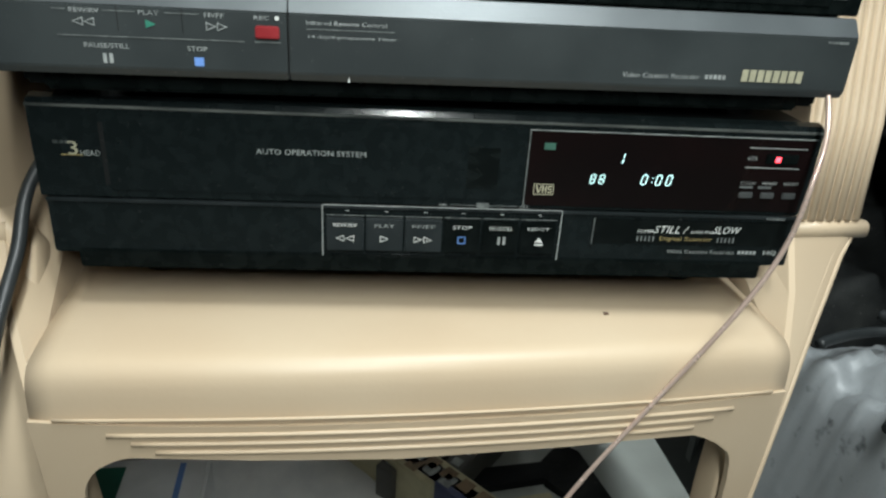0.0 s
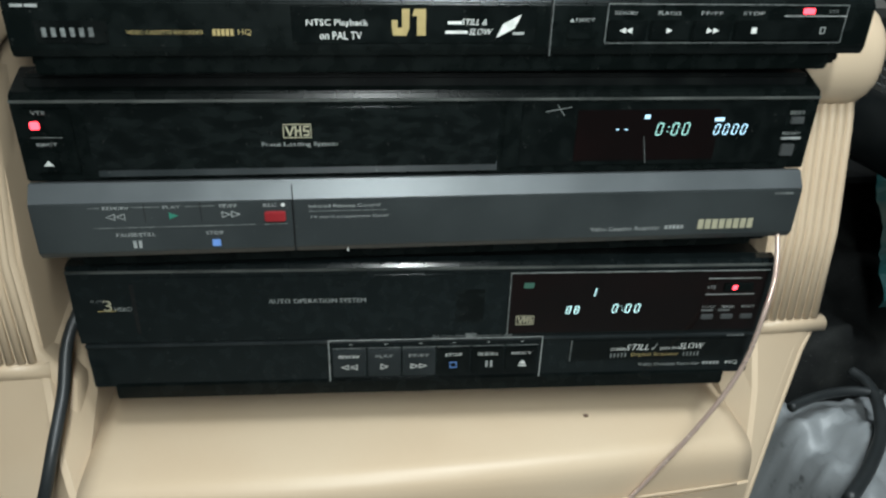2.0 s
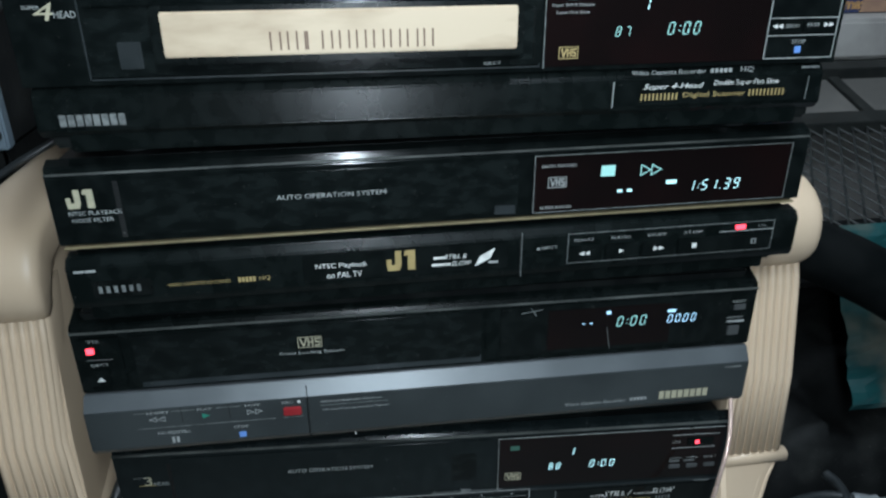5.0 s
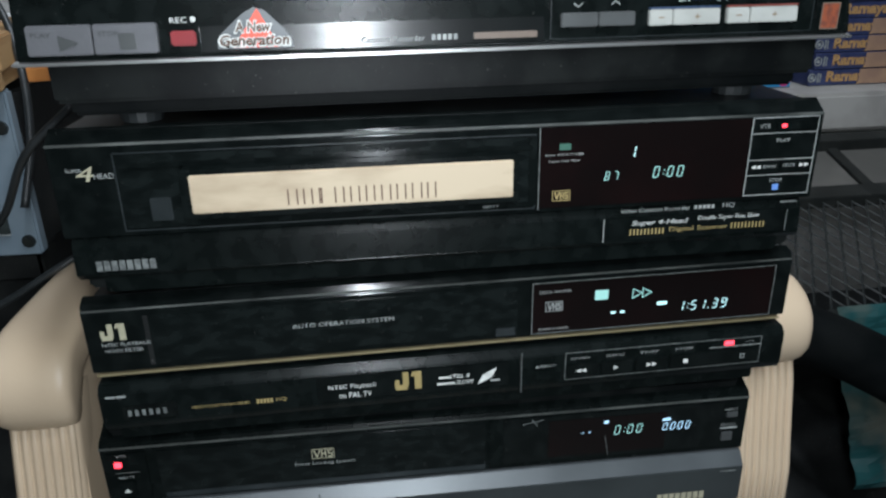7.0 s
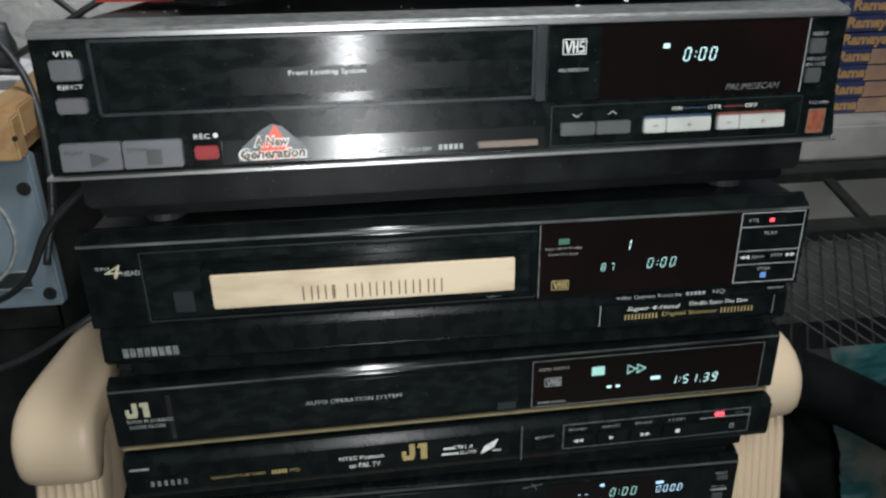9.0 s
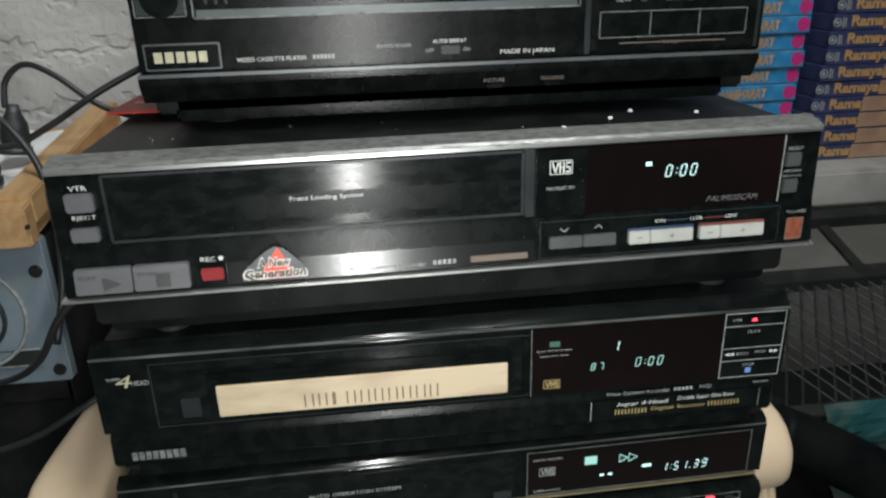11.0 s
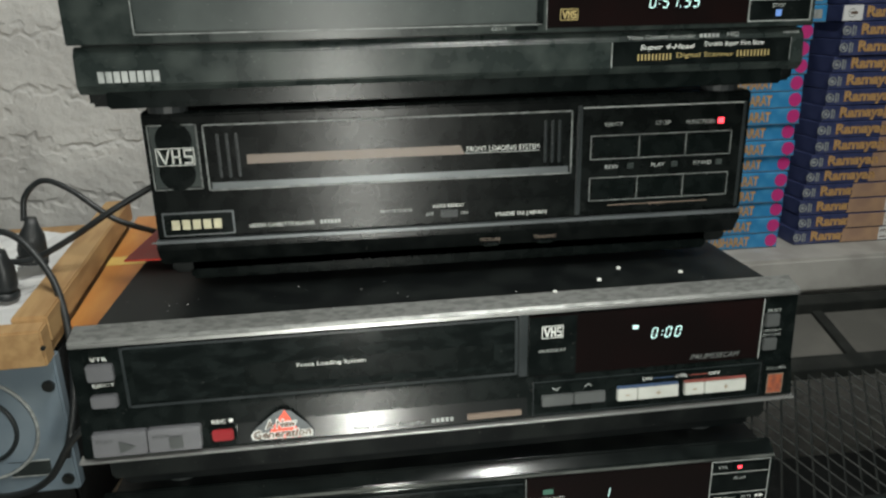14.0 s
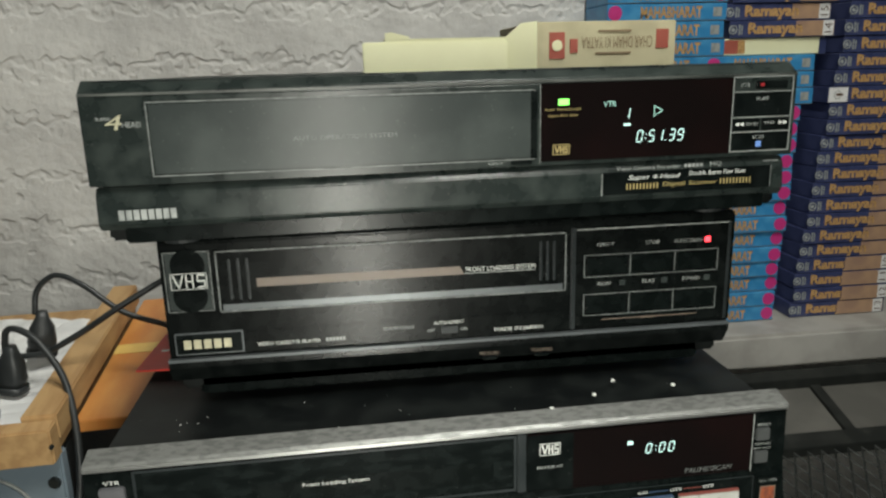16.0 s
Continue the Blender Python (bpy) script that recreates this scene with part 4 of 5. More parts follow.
def recorder_four_head(base, dv, du, y0, yaw, label, tape):
    """A four-head recorder; dv, du move the front print to its height and place."""
    F = machine("video_recorder", y0, yaw, base, label)
    v = lambda z: z + dv
    u = lambda x: x + du
    body(F, u(-210), u(202), v(757), v(846), 345, base)
    F.slab("plinth", u(-200), u(192), v(756), v(766), -2, 14, BLACK, 1.0)
    F.profile("fascia", [(0, v(789.5)), (0, v(838)), (-1.5, v(841)), (-10, v(847)), (-12, v(789.5))], u(-215), u(207), GLOSS if tape else DUSTY, 0.5)
    F.slab("top_edge_line", u(-215), u(207), v(838.6), v(840), 0.3, 4, EDGE, 0.3)
    F.profile("lower_door", [(-3, v(764)), (0.5, v(768)), (-1, v(784)), (-4, v(788.5)), (-9, v(788.5)), (-9, v(764))], u(-213), u(203), BLACK if tape else DUSTY, 0.6, "rounded lower door")
    if tape:
        F.slab("flap_mouth", u(-182), u(39), v(793), v(834), 0.4, 5, FLAP, 0.7, "open cassette flap")
        F.slab("flap_lip", u(-180), u(38), v(826), v(829), 2.4, 4, GLOSS, 0.8)
        F.ring("flap_frame", u(-183), u(40), v(792), v(835), 0.8, GREY, 0.8)
        F.slab("hinge_block", u(-168), u(-157), v(797), v(810), 1.0, 2, GREY, 0.5)
    else:
        F.slab("cassette_flap", u(-179), u(38), v(795), v(834), 0.9, 5, FLAP_GREY, 0.7, "hazy grey cassette flap")
        F.ring("flap_frame", u(-180.5), u(39), v(793.8), v(835), 0.7, FAINT, 1.0)
        F.text("AUTO OPERATION SYSTEM", u(-73), v(812), 59, 2.6, FAINT, 1.2)
    F.slab("flap_post", u(36), u(40.2), v(794), v(834), 1.4, 2, BLACK, 0.5)
    F.text("SUPER", u(-203), v(826.4), 8, 1.8, LINE, 0.4)
    F.text("4", u(-198), v(824.4), 9, 8.0, PALE_GOLD, 0.4, 0.2)
    F.text("HEAD", u(-188.6), v(823), 10, 3.0, LINE, 0.4)
    F.text("EJECT", u(15), v(794.6) if tape else v(791.9), 9, 1.9, LINE, 0.45 if not tape else 1.0)
    F.slab("eject_button", u(24), u(37), v(791) if not tape else v(793.6), v(793.4) if not tape else v(796.5), 1.5, 0, BLACK, 0.5)
    F.slab("display_window", u(42), u(164), v(792), v(838), 0.8, 5, WINDOW, 0.4, "dark red display window")
    F.rule(u(41.6), u(42.1), v(791), 47, FAINT, 1.0)
    F.slab("indicator", u(53), u(59.5), v(825.2), v(828.8), 1.1, 1, GREEN_DIM if tape else LED_GREEN, 0.2)
    F.text("Super Still & Double", u(56), v(822.6), 22, 1.9, LINE if tape else GOLD, 1.1)
    F.text("Super Fine Slow", u(56), v(819), 18, 1.9, LINE if tape else GOLD, 1.1)
    F.tape_badge(u(55), v(799), 10.5, 6.2, GOLD, 1.1)
    if tape:
        F.digits("1", u(93.5), v(822.5), 7, 5, DIGIT, 1.1)
        F.digits("87", u(80), v(809), 5.2, 5.2, DIGIT_DIM, 1.1)
        F.digits("0:00", u(108.5), v(810), 6.6, 5.9, DIGIT_DIM, 1.1)
    else:
        F.text("VTR", u(85), v(825), 8, 3.2, DIGIT_DIM, 1.1)
        F.digits("1", u(94.5), v(819), 7, 5, DIGIT, 1.1)
        F.slab("count_mark", u(94), u(98.5), v(811.6), v(813), 1.1, 1, DIGIT, 0)
        F.arrow_line(u(116), v(820), 6, 7, DIGIT_DIM, 1.1, t=0.5)
        F.digits("0:51.39", u(103), v(805), 7.4, 5.5, DIGIT, 1.1)
    # key block
    F.ring("key_frame", u(164), u(204), v(792.5), v(838.5), 0.55, LINE, 1.0)
    for z in (829, 813.5, 804.5):
        F.rule(u(164), u(204), v(z), 0.5, LINE, 1.0)
    F.text("VTR", u(172), v(833.3), 6.5, 2.4, LINE, 0.6)
    F.slab("power_button", u(179), u(200), v(831), v(835.6), 1.2, 1, GLOSS, 0.4)
    F.slab("power_lamp", u(181.6), u(184.4), v(832.4), v(834.4), 1.5, 1, LED if tape else RED, 0.2, "red lamp")
    for a, b, c, d in ((165, 203, 814.5, 828.5), (165, 183.5, 805.5, 813), (184.5, 203, 805.5, 813), (165, 203, 793.5, 804)):
        F.slab("key", u(a), u(b), v(c), v(d), 0.8, 0, GLOSS, 0.3, "flat black key")
    F.text("PLAY", u(184), v(825), 8, 2.2, LINE, 1.0)
    F.text("REW/RV", u(178), v(809.6), 8, 2.0, LINE, 1.0)
    F.text("FF/FF", u(190), v(810), 7, 2.0, LINE, 1.0)
    for a in (168, 171):
        F.triangle("rewind_mark", u(a), v(809.6), 2.8, 2.6, WHITE, 1.0, True)
    for a in (197.5, 200.5):
        F.triangle("forward_mark", u(a), v(810), 2.8, 2.6, WHITE, 1.0)
    F.text("STOP", u(183), v(801.4), 8, 2.2, LINE, 1.0)
    F.shape("stop_mark", [[(u(181.4), v(795.4)), (u(185), v(795.4)), (u(185), v(799)), (u(181.4), v(799))]], BLUE, 1.0)
    F.text("Video Cassette Recorder", u(112), v(787.2) if tape else v(785.4), 42, 2.4, LINE, 0.3 if tape else -0.5)
    F.bars("model_mark", u(142), v(787.2) if tape else v(785.4), 13, 2.2, 5, LINE, 0.3 if tape else -0.5)
    F.text("HQ", u(156.5), v(787.3) if tape else v(785.6), 7.5, 3.2, LINE, 0.3 if tape else -0.5)
    F.slab("badge_panel", u(81), u(194), v(769.5), v(783.2), 1.1, 0, GLOSS, 0.4)
    F.rule(u(81), u(81.5), v(769), 14, LINE, 1.3)
    F.rule(u(193), u(193.5), v(770), 13, FAINT, 1.3)
    F.text("Super 4-Head", u(115), v(779.4), 34, 3.8, WHITE, 1.4, 0.25)
    F.text("Double Super Fine Slow", u(157), v(780.4), 38, 3.6, WHITE, 1.4, 0.1)
    F.text("Digital Scanner", u(139), v(774.4), 36, 3.6, GOLD, 1.4)
    F.bars("stripe_print", u(108), v(774.2), 22, 3.6, 10, GOLD, 1.4, 0.6)
    F.bars("stripe_print", u(170), v(774.8), 22, 3.6, 10, GOLD, 1.4, 0.6)
    F.bars("maker_badge", u(-185.5), v(773), 32, 5.8, 8, FAINT if tape else LINE, 0.9, 0.22, "raised maker's badge")
    F.bars("small_print", u(194), v(787.5) if tape else v(786), 11, 1.2, 2, FAINT, 0.3 if tape else -0.5, 0.1)
    return F


lower = recorder_four_head(751, 0, 0, -5.3, -0.73, "black four-head recorder with a labelled tape in its mouth", True)


def video_tape():
    """The tape that stands out of the lower four-head recorder."""
    c = thing("video_tape", pose(0.0, -0.0053, 0.7985, 0, 0, -0.73), "black video tape with an aged cream handwritten label in the recorder", "video tape")
    F = Face(c, 798.5)
    F.slab("shell", -149, 28, 800.5, 827, 13.2, -2, BLACK, 1.2)
    bm = block(-0.1437, 0.0245, -0.0142, -0.0128, 0.0056, 0.0262, 0.0006)
    part("label", bm, LABEL, c, "stained cream spine label")
    for i, w in enumerate((5.4, 5.0, 1.8, 5.2, 5.2, 5.0, 5.4, 5.2, 5.6, 5.0)):
        x = -95 + 8.1 * i
        F.shape("pen_bar", [[(x, 806.5), (x + 0.8, 806.5), (x + 0.8, 815), (x, 815)], [(x + w - 0.8, 806.5), (x + w, 806.5), (x + w, 815), (x + w - 0.8, 815)]], INK, 14.5)


video_tape()


def recorder_silver_trim():
    F = machine("video_recorder", -4, 0.76, 847, "black video recorder with silver trim and white timer keys")
    body(F, -206, 204, 860, 953, 345, 847)
    F.slab("plinth", -200, 196, 853, 880, -10, 16, SOOT, 2.0)
    F.profile("fascia", [(0.5, 908), (-1, 948), (-4, 950), (-14, 950), (-14, 882), (4, 882), (5.5, 884)], -214, 213, BLACK, 0.5)
    F.profile("silver_strip", [(0, 948.5), (0.6, 951.5), (-1, 953), (-14, 956.6), (-15, 953.2), (-3, 949)], -213.5, 213, WORN_SILVER, 0.4, "scratched silver top strip")
    F.slab("strip_edge", -213, 212.5, 948.9, 951.0, 0.9, 3, SILVER, 0.4, "bright silver line along the front edge")
    F.profile("silver_line", [(7.2, 880.2), (7.2, 881.7), (4, 882.4), (-8, 882.4), (-8, 880.2)], -216.5, 214.5, SILVER, 0.5, "bright silver bottom line")
    F.profile("lower_panel", [(5.8, 884), (0.2, 908), (-3, 908), (-3, 884)], -130, 42, LACQUER, 0.4, "glossy slanted panel")
    F.slab("cassette_flap", -182, 34, 913, 947, 0.6, 5, FLAP, 0.6, "glossy cassette flap")
    F.ring("flap_frame", -187, 36, 910.5, 948, 1.6, GREY, 0.9)
    # Patch laid on the flap in place of a faint reflection.
    F.slab("flap_patch", -122, 22, 918, 932, 0.75, 3, BLACK, 0.2)
    F.text("VTR", -198.5, 941.5, 9, 2.6, WHITE, 0.4)
    F.slab("power_button", -205.5, -191.5, 929, 939, 3.2, 1, BUTTON, 0.8, "square grey button")
    F.text("EJECT", -198, 925.5, 12, 2.6, WHITE, 0.4)
    F.slab("eject_button", -205.5, -191.5, 913, 920.5, 4.0, 1, BUTTON, 0.8, "square grey button")
    F.text("Front Loading System", -73, 928.5, 39, 3.2, WHITE, 0.9)
    F.slab("panel_post", 36.5, 42, 909, 949, 1.6, 4, GREY, 0.8)
    F.slab("display_window", 43, 190, 908, 947.5, 0.9, 5, WINDOW, 0.4, "dark red display window")
    F.slab("window_print", 43, 72, 908.5, 947, 1.05, 2, GLOSS, 0.2)
    F.tape_badge(57, 937, 13, 8, WHITE, 1.3)
    F.text("PAL/MESECAM", 57, 925, 16, 1.9, LINE, 1.3)
    F.digits("0:00", 119, 931, 7.2, 6.2, DIGIT, 1.2)
    F.slab("day_mark", 106.5, 110, 934.6, 937, 1.2, 1, DIGIT, 0)
    F.text("PAL/MESECAM", 161, 912.5, 32, 3.4, FAINT, 1.2, 0.3)
    F.rule(189.5, 190.1, 908, 40, LINE, 1.2)
    F.text("RESET", 197.5, 939.4, 9, 2.0, LINE, 0.5)
    F.slab("reset_button", 192, 201, 929, 937, 2.0, 1, BUTTON_DK, 0.5)
    F.text("MEMORY/", 197.5, 926, 11, 1.8, LINE, 0.5)
    F.text("SEARCH LOCK", 197.5, 923, 12, 1.6, LINE, 0.5)
    F.slab("memory_button", 192, 201, 913, 921, 2.0, 1, BUTTON_DK, 0.5)
    o = 5.2
    F.profile("key_tray", [(5.4, 885), (4.2, 905), (-3, 905), (-3, 885)], 45, 189, BLACK, 0.6)
    F.ring("tray_line", 44.5, 190, 884.6, 907, 0.5, GREY, 5.6)
    for a, b in ((50, 69.4), (70, 89.5)):
        F.profile("key", [(7.2, 890.5), (6.6, 897.5), (4, 897.5), (4, 890.5)], a, b, BUTTON_DK, 0.5, "dark grey key")
    for x, s in ((59, -1), (79, 1)):
        F.shape("arrow_mark", [[(x - 2.4, 901.5 - s * 0.9), (x, 901.5 + s * 0.9), (x, 901.5 + s * 1.6), (x - 2.4, 901.5 - s * 0.2)], [(x + 2.4, 901.5 - s * 0.9), (x, 901.5 + s * 0.9), (x, 901.5 + s * 1.6), (x + 2.4, 901.5 - s * 0.2)]], LINE, o)
    for a, b, m in ((97, 136, BLUE_LINE), (140, 180, RED_LINE)):
        for c, d, s in ((a, a + 12.5, "-"), (a + 13, b, "+")):
            F.profile("key", [(7.8, 890), (7.0, 898), (4, 898), (4, 890)], c, d, BUTTON_WH, 0.5, "white timer key")
            F.text(s, (c + d) / 2, 894, 3, 0.6 if s == "-" else 3, CARD_INK, 7.9)
        F.slab("colour_line", a, b, 898.2, 899.0, 6.9, -4, m, 0.1)
    F.text("ON", 116, 902.6, 6, 2.2, WHITE, o)
    F.text("OTR", 138, 902.6, 8, 2.2, WHITE, o)
    F.text("OFF", 159.5, 902.6, 7.5, 2.2, WHITE, o)
    F.rule(120, 133, 902.3, 0.5, BLUE_LINE, o)
    F.rule(143, 155, 902.3, 0.5, RED_LINE, o)
    F.slab("jack_door", 192, 210, 884.5, 906, 5.6, 0, BLACK, 0.8)
    F.slab("sticker", 195, 204.8, 885.6, 898.6, 6.1, 0, ORANGE, 0.3, "square orange sticker")
    F.ring("sticker_edge", 194.6, 205.2, 885.2, 899, 0.6, TAN, 6.2)
    F.text("PULL-OPEN", 200, 902.6, 12, 1.7, LINE, 5.8)
    for a, b, w in ((-207.5, -178.4, "PLAY"), (-177.6, -148.8, "STOP")):
        F.profile("key", [(8.6, 885), (6.8, 897), (6.2, 898.6), (2, 898.6), (2, 885)], a, b, BUTTON, 0.6, "large silver-grey key")
        F.text(w, a + 7, 894.5, 9, 2.0, BUTTON_DK, 7.8)
    F.triangle("play_mark", -188.5, 890.6, 9, 7.4, BUTTON_DK, 8.6)
    F.shape("stop_mark", [[(-166, 887), (-158.5, 887), (-158.5, 894.4), (-166, 894.4)]], BUTTON_DK, 8.6)
    F.text("REC", -138.5, 899.4, 8, 2.6, WHITE, 5.0)
    F.shape("record_dot", [[(-131.8 + 1.4 * math.cos(i * 0.7854), 899.6 + 1.4 * math.sin(i * 0.7854)) for i in range(8)]], WHITE, 5.0)
    F.slab("record_well", -144.5, -129.5, 886, 896.5, 5.4, 0, BLACK, 0.6)
    F.slab("record_button", -142.8, -131, 887.6, 894.6, 7.2, 0, RED, 0.8, "red record button")
    # sticker
    F.shape("slogan_sticker", [[(-121.5, 885.4), (-85.5, 885.4), (-85.5, 889), (-89, 894), (-98, 903), (-103, 904.5), (-108, 902), (-119, 893), (-121.5, 889)]], CLEAR_GREY, 6.2, "grey slogan sticker with a red triangle")
    F.shape("sticker_triangle", [[(-114, 885.8), (-92, 885.8), (-101.5, 904)]], STICKER_RED, 6.45)
    F.text("A New", -104, 895.6, 19, 6.4, WHITE, 6.6, 0.15, "lettering_outline", 0.09)
    F.text("Generation", -103.8, 889.2, 35, 6.8, WHITE, 6.6, 0.15, "lettering_outline", 0.09)
    F.text("A New", -104, 895.6, 17, 4.8, INK, 6.9, 0.15, "lettering", 0.02)
    F.text("Generation", -103.8, 889.4, 33, 5.2, INK, 6.9, 0.15, "lettering", 0.02)
    F.text("Video Cassette Recorder", -42, 887.6, 43, 2.8, LINE, 6.0)
    F.bars("model_mark", -10, 887.8, 14, 2.8, 5, LINE, 6.0)
    F.slab("plaque", 4.5, 37.5, 886.2, 889.4, 6.6, -4, TAN, 0.3, "thin brass-coloured plaque")


recorder_silver_trim()


def player_small():
    F = machine("video_player", 56, 0.0, 957, "smaller black cassette player with six flat keys")
    body(F, -171, 195, 965, 1066, 300, 957)
    F.slab("plinth", -160, 182, 960, 975, -6, 20, BLACK, 2.0)
    F.profile("fascia", [(0, 990), (0, 1064), (-2, 1066.5), (-14, 1067), (-14, 984)], -175, 200, MATTE, 0.7)
    F.profile("lower_lip", [(3.5, 984), (2.8, 987.5), (0.4, 989.5), (-8, 989.5), (-8, 972.5), (-3, 972.5)], -176, 199, MATTE, 0.6, "sloping lower lip")
    F.slab("lip_line", -176, 199, 987.2, 989.2, 3.6, 2, BEVEL_GREY, 0.3)
    F.slab("badge_plate", -172, -144.5, 1020.5, 1058.5, 0.7, 2, FLAP_GREY, 0.8, "scuffed grey plate")
    F.ring("plate_edge", -172.4, -144.1, 1020, 1059, 0.7, FAINT, 1.0)
    for z, h in ((1030, 9), (1050, 8)):
        bm = bmesh.new()
        bmesh.ops.create_cone(bm, cap_ends=True, segments=24, radius1=0.0105, radius2=0.0105, depth=0.0006)
        bmesh.ops.rotate(bm, verts=bm.verts, cent=(0, 0, 0), matrix=Matrix.Rotation(radians(90), 3, "X"))
        F.put("worn_disc", moved(bm, -0.158, -0.0008, (z - F.base) / 1e3), BLACK)
    F.tape_badge(-158, 1040, 22, 10.5, WHITE, 1.4)
    # cassette mouth
    F.ring("mouth_frame", -141, 83, 1018.5, 1058.5, 1.0, FAINT, 1.6)
    F.slab("mouth", -139, 81, 1020, 1057.5, 0.5, 3, MATTE, 0.3, "recessed cassette mouth")
    F.profile("mouth_sill", [(1.2, 1019.5), (0.3, 1024.5), (-1, 1024.5), (-1, 1019.5)], -139, 81, BEVEL_GREY, 0.2)
    F.slab("cassette_flap", -120, 64, 1026, 1056, 0.9, 2, MATTE, 0.5, "clear smoked flap")
    for x in (-133, -127.5, -122, 66, 70.5, 75):
        F.slab("guide_rib", x - 0.9, x + 0.9, 1026, 1053, 1.5, 1, GREY, 0.6)
    F.shape("tan_strip", [[(-117, 1034), (15, 1034), (12, 1039.6), (-117, 1039.6)]], TAN, 1.15, "tan strip on the flap")
    F.text("FRONT LOADING SYSTEM", 39, 1037, 46, 3.2, WHITE, 1.2)
    F.rule(15, 62, 1034.2, 0.5, LINE, 1.2)
    # key block
    F.slab("key_panel", 88.5, 196, 991.5, 1060, 0.9, 2, MATTE, 0.8)
    F.slab("panel_edge", 86.5, 89.5, 990.5, 1061, 1.8, 2, GREY, 0.6)
    F.rule(90, 195, 1059, 0.8, LINE, 1.2)
    F.slab("panel_edge", 195, 197, 991, 1060, 1.6, 2, GREY, 0.4)
    for r, lo in ((0, 1027.5), (1, 1000.5)):
        F.ring("key_frame", 95, 188.5, lo - 1, lo + 14.5, 0.6, FAINT, 1.6)
        for i in range(3):
            F.slab("key", 96.6 + 31 * i, 125.8 + 31 * i, lo, lo + 13.5, 1.3, 1, BLACK, 0.8, "flat wide black key")
            if i:
                F.rule(95.6 + 31 * i, 96.2 + 31 * i, lo, 13.5, FAINT, 1.6)
    F.text("EJECT", 110, 1048.4, 12, 2.6, LINE, 1.2)
    F.text("STOP", 142, 1048.4, 10, 2.6, LINE, 1.2)
    F.text("FUNCTION", 167, 1048.2, 19, 2.6, LINE, 1.2)
    F.slab("function_lamp", 178.6, 182.4, 1046.6, 1050.2, 1.8, 1, LED, 0.3, "red lamp")
    for a, x, s in (("REW", 109.5, 122), ("PLAY", 140.5, 151.5), ("F.FWD", 170.5, 181.5)):
        F.text(a, x, 1021.6, 9 if a != "F.FWD" else 12, 2.6, LINE, 1.2)
        F.slab("indicator", s - 2, s + 2, 1019.8, 1023.4, 1.7, 1, FLAP_GREY, 0.3)
    F.rule(108, 176, 996, 0.6, TAN, 1.2)
    F.text("SEARCH", 141, 996.2, 11, 1.9, TAN, 1.4)
    # badge and text strip
    F.slab("badge_frame", -171, -128.5, 991, 1005.8, 0.9, 1, BEVEL_GREY, 0.4)
    F.slab("badge_plate", -170, -129.5, 992, 1004.8, 1.2, 1, BLACK, 0.2)
    F.bars("maker_badge", -150, 998.3, 31, 6, 5, PALE_GOLD, 1.6, 0.25, "white maker's badge")
    F.slab("text_strip", -128, 82, 991, 1004.6, 0.7, 1, MATTE, 0.3)
    F.text("VIDEO CASSETTE PLAYER", -100, 995.4, 40, 2.4, WHITE, 1.0)
    F.bars("model_mark", -70, 995.6, 13, 2.4, 6, LINE, 1.0)
    F.text("REMOTE SENSOR", -29, 1000, 20, 2.0, LINE, 1.0)
    F.text("AUTO REPEAT", 4, 1001.6, 20, 2.2, WHITE, 1.0)
    F.text("OFF", -8, 996.6, 5, 2.2, LINE, 1.0)
    F.text("ON", 14, 996.6, 4.5, 2.2, LINE, 1.0)
    F.slab("switch", -1, 10, 994, 999, 2.0, 1, GREY, 0.5)
    F.text("MADE IN JAPAN", 51, 993.8, 33, 3.4, WHITE, 1.0)
    for a, x, w in (("PICTURE", 31, 13), ("TRACKING", 67, 15)):
        ob = F.text(a, x, 977.5, w, 2.2, TAN, 0.6)
        F.slab("thumb_wheel", x - 5, x + 5, 973, 975.4, 1.5, 1, BLACK, 0.6)


player_small()
recorder_four_head(1067, 316, 17, 31.2, 1.77, "black four-head recorder playing, topmost in the stack", False)


# ---- beside the stack, to the west: loudspeaker, wooden tray, plugs ----
def disc(x, y, z, r, thick, sides=32):
    bm = bmesh.new()
    bmesh.ops.create_cone(bm, cap_ends=True, segments=sides, radius1=r, radius2=r, depth=thick)
    bmesh.ops.rotate(bm, verts=bm.verts, cent=(0, 0, 0), matrix=Matrix.Rotation(radians(90), 3, "X"))
    return moved(bm, x, y, z)


def hoop(x, y, z, r, thick, sides=40):
    """A round ring facing the viewer."""
    pts = [(x + r * math.cos(2 * math.pi * i / sides), y, z + r * math.sin(2 * math.pi * i / sides)) for i in range(sides + 1)]
    return sweep(pts, (thick, thick), 8, 2.0, (0, 1, 0), False)


def loudspeaker():
    c = thing("loudspeaker", pose(-0.334, 0.243, 0.690), "blue-grey loudspeaker box with screwed baffle under a wooden tray", "loudspeaker")
    # Near-black colour paints in the shade behind the baffle's edge.
    part("cabinet", block(-0.42, -0.004, 0.012, 0.36, 0.0, 0.138, 0.002), DARK, c, "cabinet with shade put into its near-black colour")
    part("baffle", block(-0.42, 0.0, 0.0, 0.014, 0.0, 0.142, 0.002), SPEAKER, c, "blue-grey front baffle")
    part("cone_rim", hoop(-0.078, -0.001, 0.072, 0.052, 0.0016), LINE, c)
    part("cone", disc(-0.078, -0.0005, 0.072, 0.050, 0.003), SPEAKER, c)
    part("cone_ring", hoop(-0.078, -0.0022, 0.072, 0.034, 0.0022), GREY, c)
    part("dust_cap", disc(-0.078, -0.003, 0.072, 0.016, 0.004), GREY, c)
